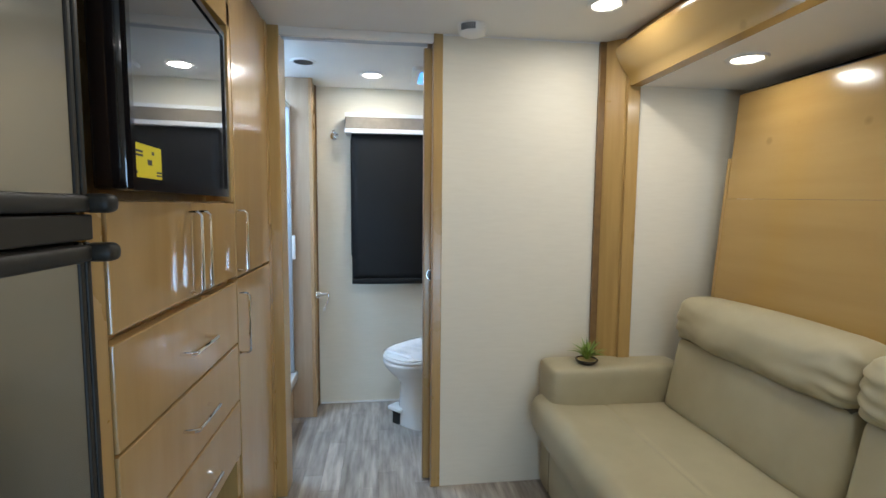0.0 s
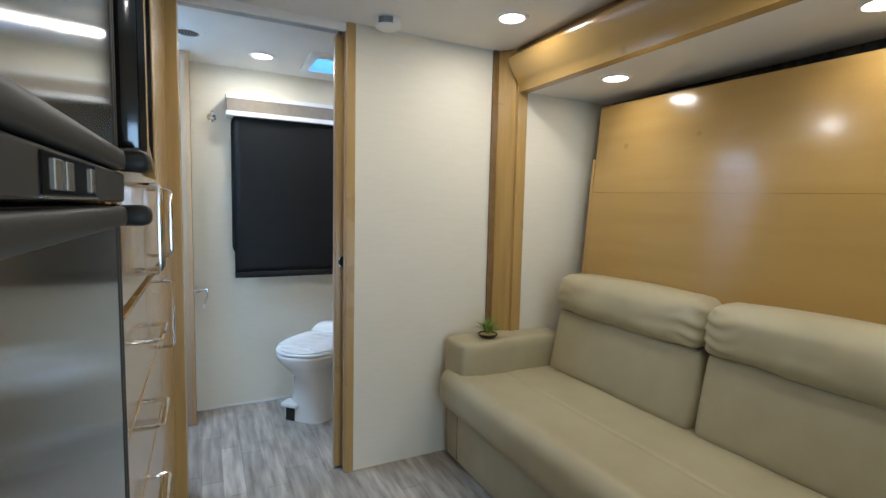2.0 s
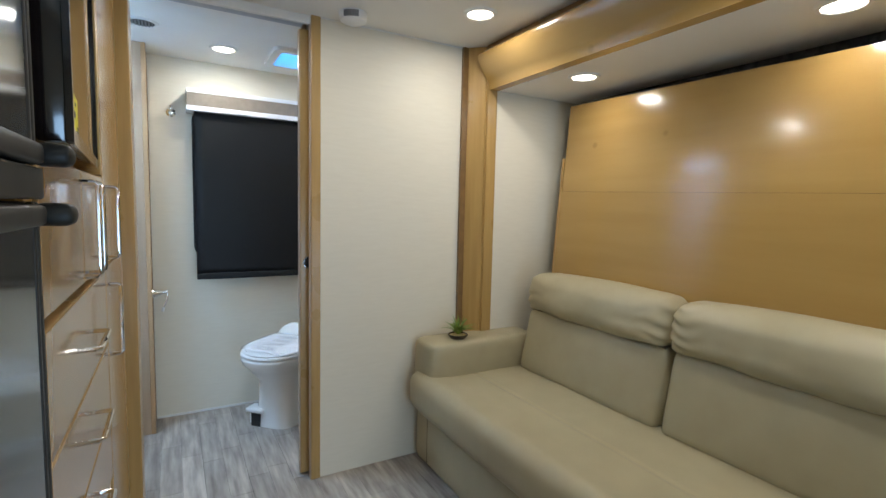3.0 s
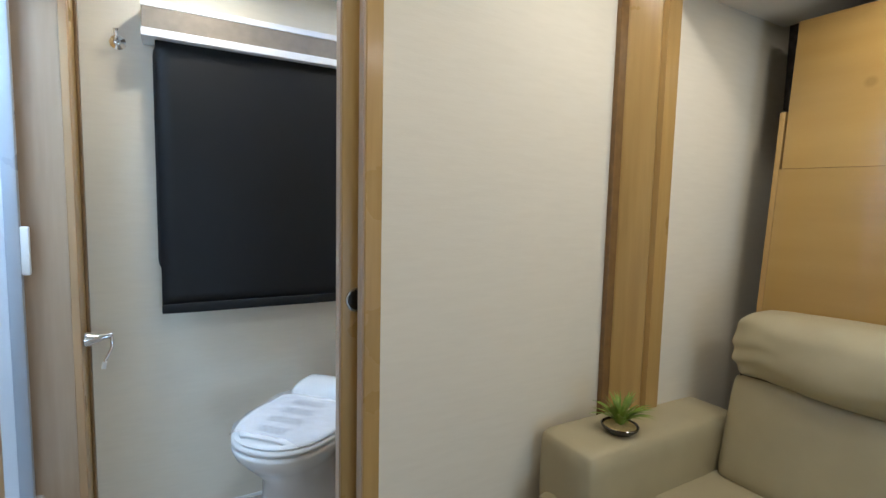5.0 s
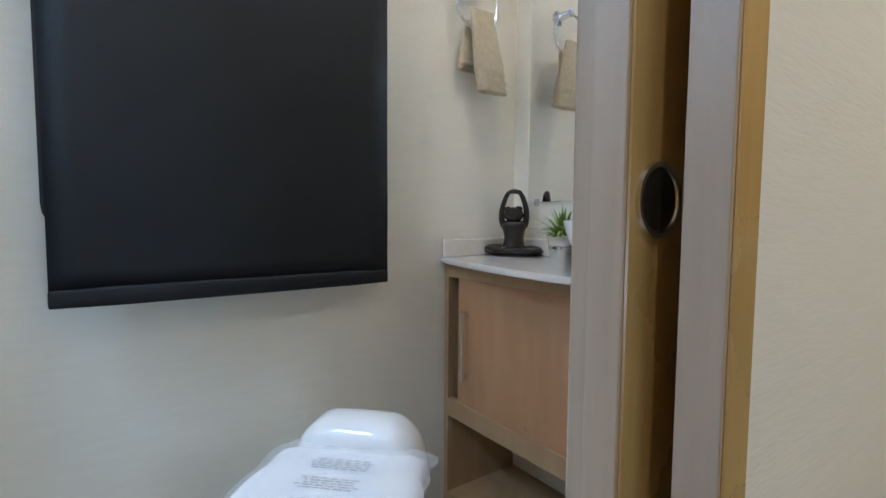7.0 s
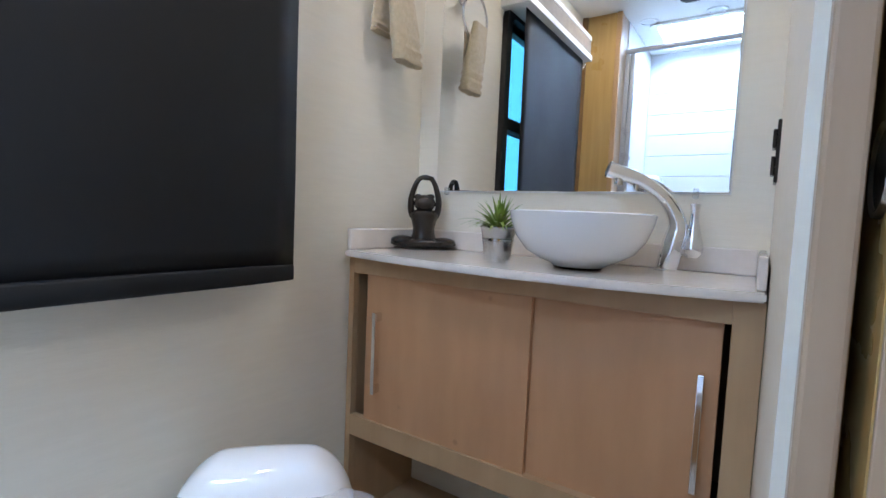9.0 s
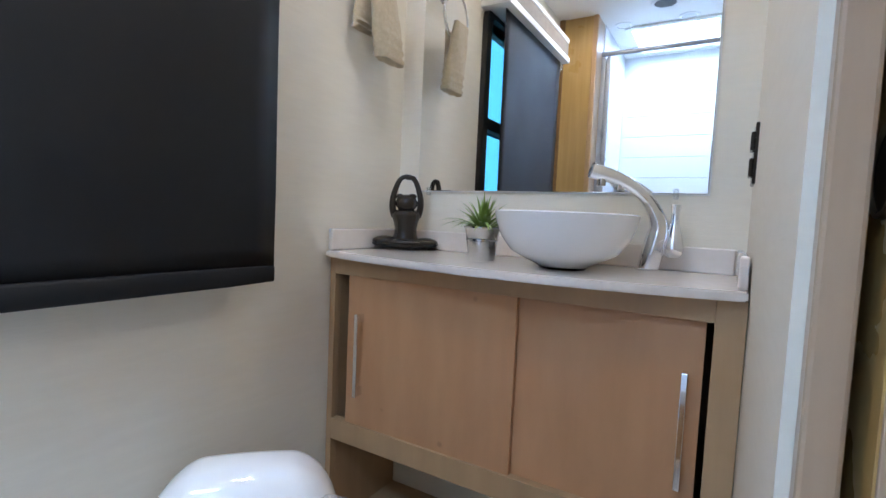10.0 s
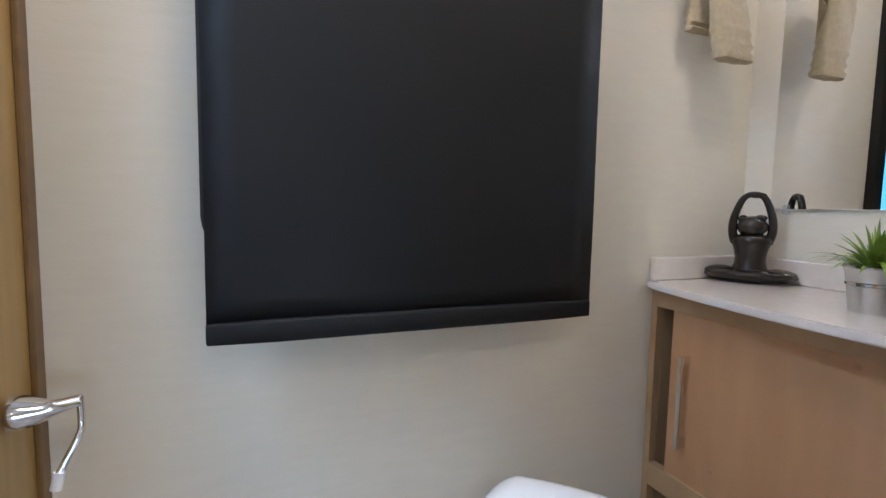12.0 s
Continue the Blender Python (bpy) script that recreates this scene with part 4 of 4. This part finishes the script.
def towel_fold(y, depth, z0, z1, w0, w1, skew):
    bm = bmesh.new()
    rows = []
    for k in range(25):
        t = k / 24
        w = w0 + (w1 - w0) * min(1, t * 1.6)
        z = z1 + (z0 - z1) * t
        row = []
        for i in range(28):
            a = 2 * math.pi * i / 28
            u = math.copysign(abs(math.cos(a)) ** 0.55, math.cos(a))
            v = math.copysign(abs(math.sin(a)) ** 0.8, math.sin(a))
            d = depth * (0.6 + 0.5 * t) * (1 + 0.15 * math.sin(5 * a + 6 * t))
            roll = 0.004 * math.sin(t * 60) if t > 0.72 else 0
            p = Vector((RX + skew * t + u * (w + roll) / 2, y + v * (d + roll), z))
            row.append(bm.verts.new(p + 0.002 * noise.noise_vector(p * 45)))
        rows.append(row)
    for a, b in zip(rows, rows[1:]):
        for i in range(28):
            bm.faces.new((a[i], a[(i + 1) % 28], b[(i + 1) % 28], b[i]))
    bm.faces.new(rows[0])
    c = [bm.verts.new(v.co + Vector((0, 0, 0.012)) + (Vector((RX + skew, y, z0)) - v.co) * 0.35) for v in rows[-1]]
    for i in range(28):
        bm.faces.new((rows[-1][i], rows[-1][(i + 1) % 28], c[(i + 1) % 28], c[i]))
    bm.faces.new(c[::-1])
    bmesh.ops.recalc_face_normals(bm, faces=bm.faces[:])
    return bm
part("front_fold", towel_fold(WINDOW_Y - 0.076, 0.016, 1.338, 1.562, 0.085, 0.108, 0.045), towel_cloth, towel, smooth=True, sharp=80)
part("back_fold", towel_fold(WINDOW_Y - 0.036, 0.008, 1.40, 1.545, 0.06, 0.075, -0.016), towel_cloth, towel, smooth=True, sharp=80)

# robe hook, paper holder
hook = thing("robe_hook", (-0.259, WINDOW_Y, 1.73), label="small chrome robe hook on the wall", category="hook")
m = lathe([(0.024, 0), (0.024, 0.004), (0.012, 0.010), (0.008, 0.02), (0, 0.022)], steps=22)
m.transform(pose(-0.259, WINDOW_Y, 1.73, 90, 0, 0))
part("base", m, chrome, hook, smooth=True)
part("peg", tube(smooth_path([(-0.259, WINDOW_Y - 0.012, 1.73), (-0.259, WINDOW_Y - 0.05, 1.73), (-0.259, WINDOW_Y - 0.06, 1.76)], 6), [0.006] * 12 + [0.009], 12), chrome, hook, smooth=True)
holder = thing("paper_holder", (-0.357, 2.875, 0.76), label="polished chrome paper holder arm on the stub wall", category="paper holder")
part("arm", tube([(-0.369, 2.87, 0.742), (-0.357, 2.87, 0.742), (-0.335, 2.87, 0.743), (-0.315, 2.87, 0.747), (-0.296, 2.87, 0.751)], [0.024, 0.022, 0.014, 0.009, 0.008], 20), chrome, holder, smooth=True)
part("drop_bar", tube(smooth_path([(-0.298, 2.87, 0.757), (-0.297, 2.868, 0.72), (-0.299, 2.862, 0.705), (-0.318, 2.85, 0.665)], 6), 0.0045, 10), chrome, holder, smooth=True)
part("end_tip", tube([(-0.317, 2.85, 0.667), (-0.321, 2.848, 0.645)], 0.007, 12), white_plastic, holder, "pale plastic tip", smooth=True)

# ---- toilet, turned into the corner ----
TURN_T = 45.0
wc = thing("toilet", (0.26, 2.652, 0), TURN_T, label="white porcelain toilet with its lid wrapped in paper", category="toilet")
# own metres: +x toward the back, the bowl's middle at 0
def oval(cx, a_back, a_front, b, z, steps=44, p=2.3):
    out = []
    for i in range(steps):
        t = 2 * math.pi * i / steps
        c, s = math.cos(t), math.sin(t)
        u = math.copysign(abs(c) ** (2 / p), c) * (a_back if c > 0 else a_front)
        v = math.copysign(abs(s) ** (2 / p), s) * b
        out.append((cx + u, v, z))
    return out
def loft(rings, cap=True):
    bm = bmesh.new()
    vs = [[bm.verts.new(p) for p in r] for r in rings]
    n = len(vs[0])
    for a, b in zip(vs, vs[1:]):
        for i in range(n):
            bm.faces.new((a[i], a[(i + 1) % n], b[(i + 1) % n], b[i]))
    if cap:
        bm.faces.new(vs[0][::-1])
        bm.faces.new(vs[-1])
    bmesh.ops.recalc_face_normals(bm, faces=bm.faces[:])
    return bm
part("pedestal", loft([oval(0.03, 0.18, 0.15, 0.13, 0.0, p=3.2), oval(0.03, 0.175, 0.147, 0.125, 0.06, p=3.0), oval(0.025, 0.165, 0.14, 0.112, 0.17, p=2.6), oval(0.02, 0.175, 0.145, 0.11, 0.26),
                       oval(0.0, 0.21, 0.19, 0.145, 0.33), oval(0.0, 0.225, 0.225, 0.172, 0.37), oval(0.0, 0.23, 0.235, 0.182, 0.395), oval(0.0, 0.23, 0.235, 0.182, 0.405), oval(0.0, 0.22, 0.225, 0.172, 0.412)]), porcelain, wc, local=True, smooth=True, sharp=60)
part("seat", loft([oval(0.0, 0.19, 0.228, 0.178, 0.412), oval(0.0, 0.19, 0.234, 0.184, 0.418), oval(0.0, 0.19, 0.234, 0.184, 0.426), oval(0.0, 0.19, 0.226, 0.176, 0.431)]), white_plastic, wc, "white plastic seat", local=True, smooth=True, sharp=60)
lid = part("lid", loft([oval(0.0, 0.18, 0.222, 0.174, 0.432), oval(0.0, 0.18, 0.226, 0.178, 0.437), oval(0.0, 0.18, 0.22, 0.172, 0.446), oval(0.0, 0.15, 0.18, 0.135, 0.451)]), white_plastic, wc, "white plastic lid", local=True, smooth=True, sharp=60)
deck = soft(0.145, 0.275, -0.155, 0.155, 0.34, 0.509, 0.05, (12, 22, 12), 0.008)
for v in deck.verts:
    v.co.y *= 1 - 0.30 * max(0, (v.co.z - 0.36) / 0.149) ** 2
part("rear_deck", deck, porcelain, wc, "raised porcelain rear deck", local=True, smooth=True)
part("pedal", soft(-0.138, -0.05, 0.03, 0.14, 0.078, 0.104, 0.012, (8, 8, 5)), white_plastic, wc, "white plastic flush pedal", local=True, smooth=True)
part("pedal_side", soft(-0.10, -0.03, 0.108, 0.14, 0.0, 0.085, 0.010, (5, 5, 6)), porcelain, wc, local=True, smooth=True)
part("pedal_gap", box(-0.122, -0.07, 0.055, 0.11, 0.0, 0.075), black_plain, wc, "dark slot under the pedal", local=True)

# paper sleeve and film around the lid
sleeve = thing("paper_sleeve", (0.26, 2.652, 0.452), TURN_T, label="printed white paper sleeve around the toilet lid", category="paper sleeve")
bm = bmesh.new()
grid = {}
for i in range(31):
    for j in range(25):
        u, v = -0.20 + 0.35 * i / 30, -1 + 2 * j / 24
        half = 0.165 * math.sqrt(max(0.05, 1 - (min(0, u + 0.02) / 0.205) ** 2)) + 0.004 * noise.noise((u * 30, v * 2, 0))
        p = Vector((u, v * half, 0.004 + 0.004 * noise.noise((u * 14, v * 3, 3.3)) - 0.012 * abs(v) ** 6))
        grid[i, j] = bm.verts.new(p)
for i in range(30):
    for j in range(24):
        bm.faces.new((grid[i, j], grid[i + 1, j], grid[i + 1, j + 1], grid[i, j + 1]))
sheet = part("sheet", bm, paper_white, sleeve, local=True, smooth=True)
sheet.modifiers.new("thickness", "SOLIDIFY").thickness = 0.0008
rng = random.Random(3)
for block, u0 in enumerate((-0.16, -0.085, -0.012, 0.06)):
    for line in range(5):
        w = 0.05 + 0.02 * rng.random()
        uu = u0 + line * 0.0085
        y = -w
        while y < w:
            step = rng.uniform(0.008, 0.022)
            part("print", box(uu, uu + 0.0032, y, min(w, y + step), 0.0085, 0.0092), ink_grey, sheet, local=True)
            y += step + 0.005
bm = bmesh.new()
grid = {}
for i in range(25):
    for j in range(17):
        u, v = -0.19 + 0.36 * i / 24, -1 + 2 * j / 16
        half = 0.185 * math.sqrt(max(0.08, 1 - (min(0, u + 0.02) / 0.235) ** 2)) + 0.012 * noise.noise((u * 22, v * 3, 5))
        grid[i, j] = bm.verts.new((u, v * half, 0.013 + 0.007 * noise.noise((u * 18, v * 6, 1)) - 0.02 * abs(v) ** 5))
for i in range(24):
    for j in range(16):
        bm.faces.new((grid[i, j], grid[i + 1, j], grid[i + 1, j + 1], grid[i, j + 1]))
film_bag = part("film_bag", bm, clear_film, sleeve, "crumpled clear plastic film", local=True, smooth=True)
film_bag.modifiers.new("thickness", "SOLIDIFY").thickness = 0.0006
film_bag.visible_shadow = False

# ---- outside the window ----
structure("ground", box(-200, 200, -200, 200, -0.9, -0.8), ground_grey, "grey asphalt outside", "ground")

structure("backdrop", box(-14, 14, 9.0, 9.1, -0.3, 8), sky_backdrop, "bright blue sky outside the window", "sky")

# ---- floor planks ----
PW, PL = 0.088, 0.45
plank_mesh = {}
def plank_data(length):
    if length not in plank_mesh:
        b = box(0, PW - 0.0008, 0, length - 0.0008, -0.004, 0, 0.0012, segments=1)
        me = bpy.data.meshes.new("plank")
        b.to_mesh(me)
        b.free()
        me.materials.append(plank_vinyl)
        plank_mesh[length] = me
    return plank_mesh[length]
rng = random.Random(11)
rest = bmesh.new()
for i in range(32):
    x = -1.13 + i * PW
    y = -2.03 - rng.random() * PL
    while y < 2.96:
        a, b = max(y, -2.03), min(y + PL, 2.968)
        if b - a > 0.03 and x + PW < 1.74:
            if b > 0.75 and -0.55 < x < 1.1:
                ob = new("plank", plank_data(round(b - a, 3)))
                ob.location = (x, a, 0)
                ob.parent = floor
            else:
                box(x, x + PW - 0.0008, a, b - 0.0008, -0.004, 0, bm=rest)
        y += PL
tagged(part("plank_field", rest, plank_vinyl, floor), kind="stuff")
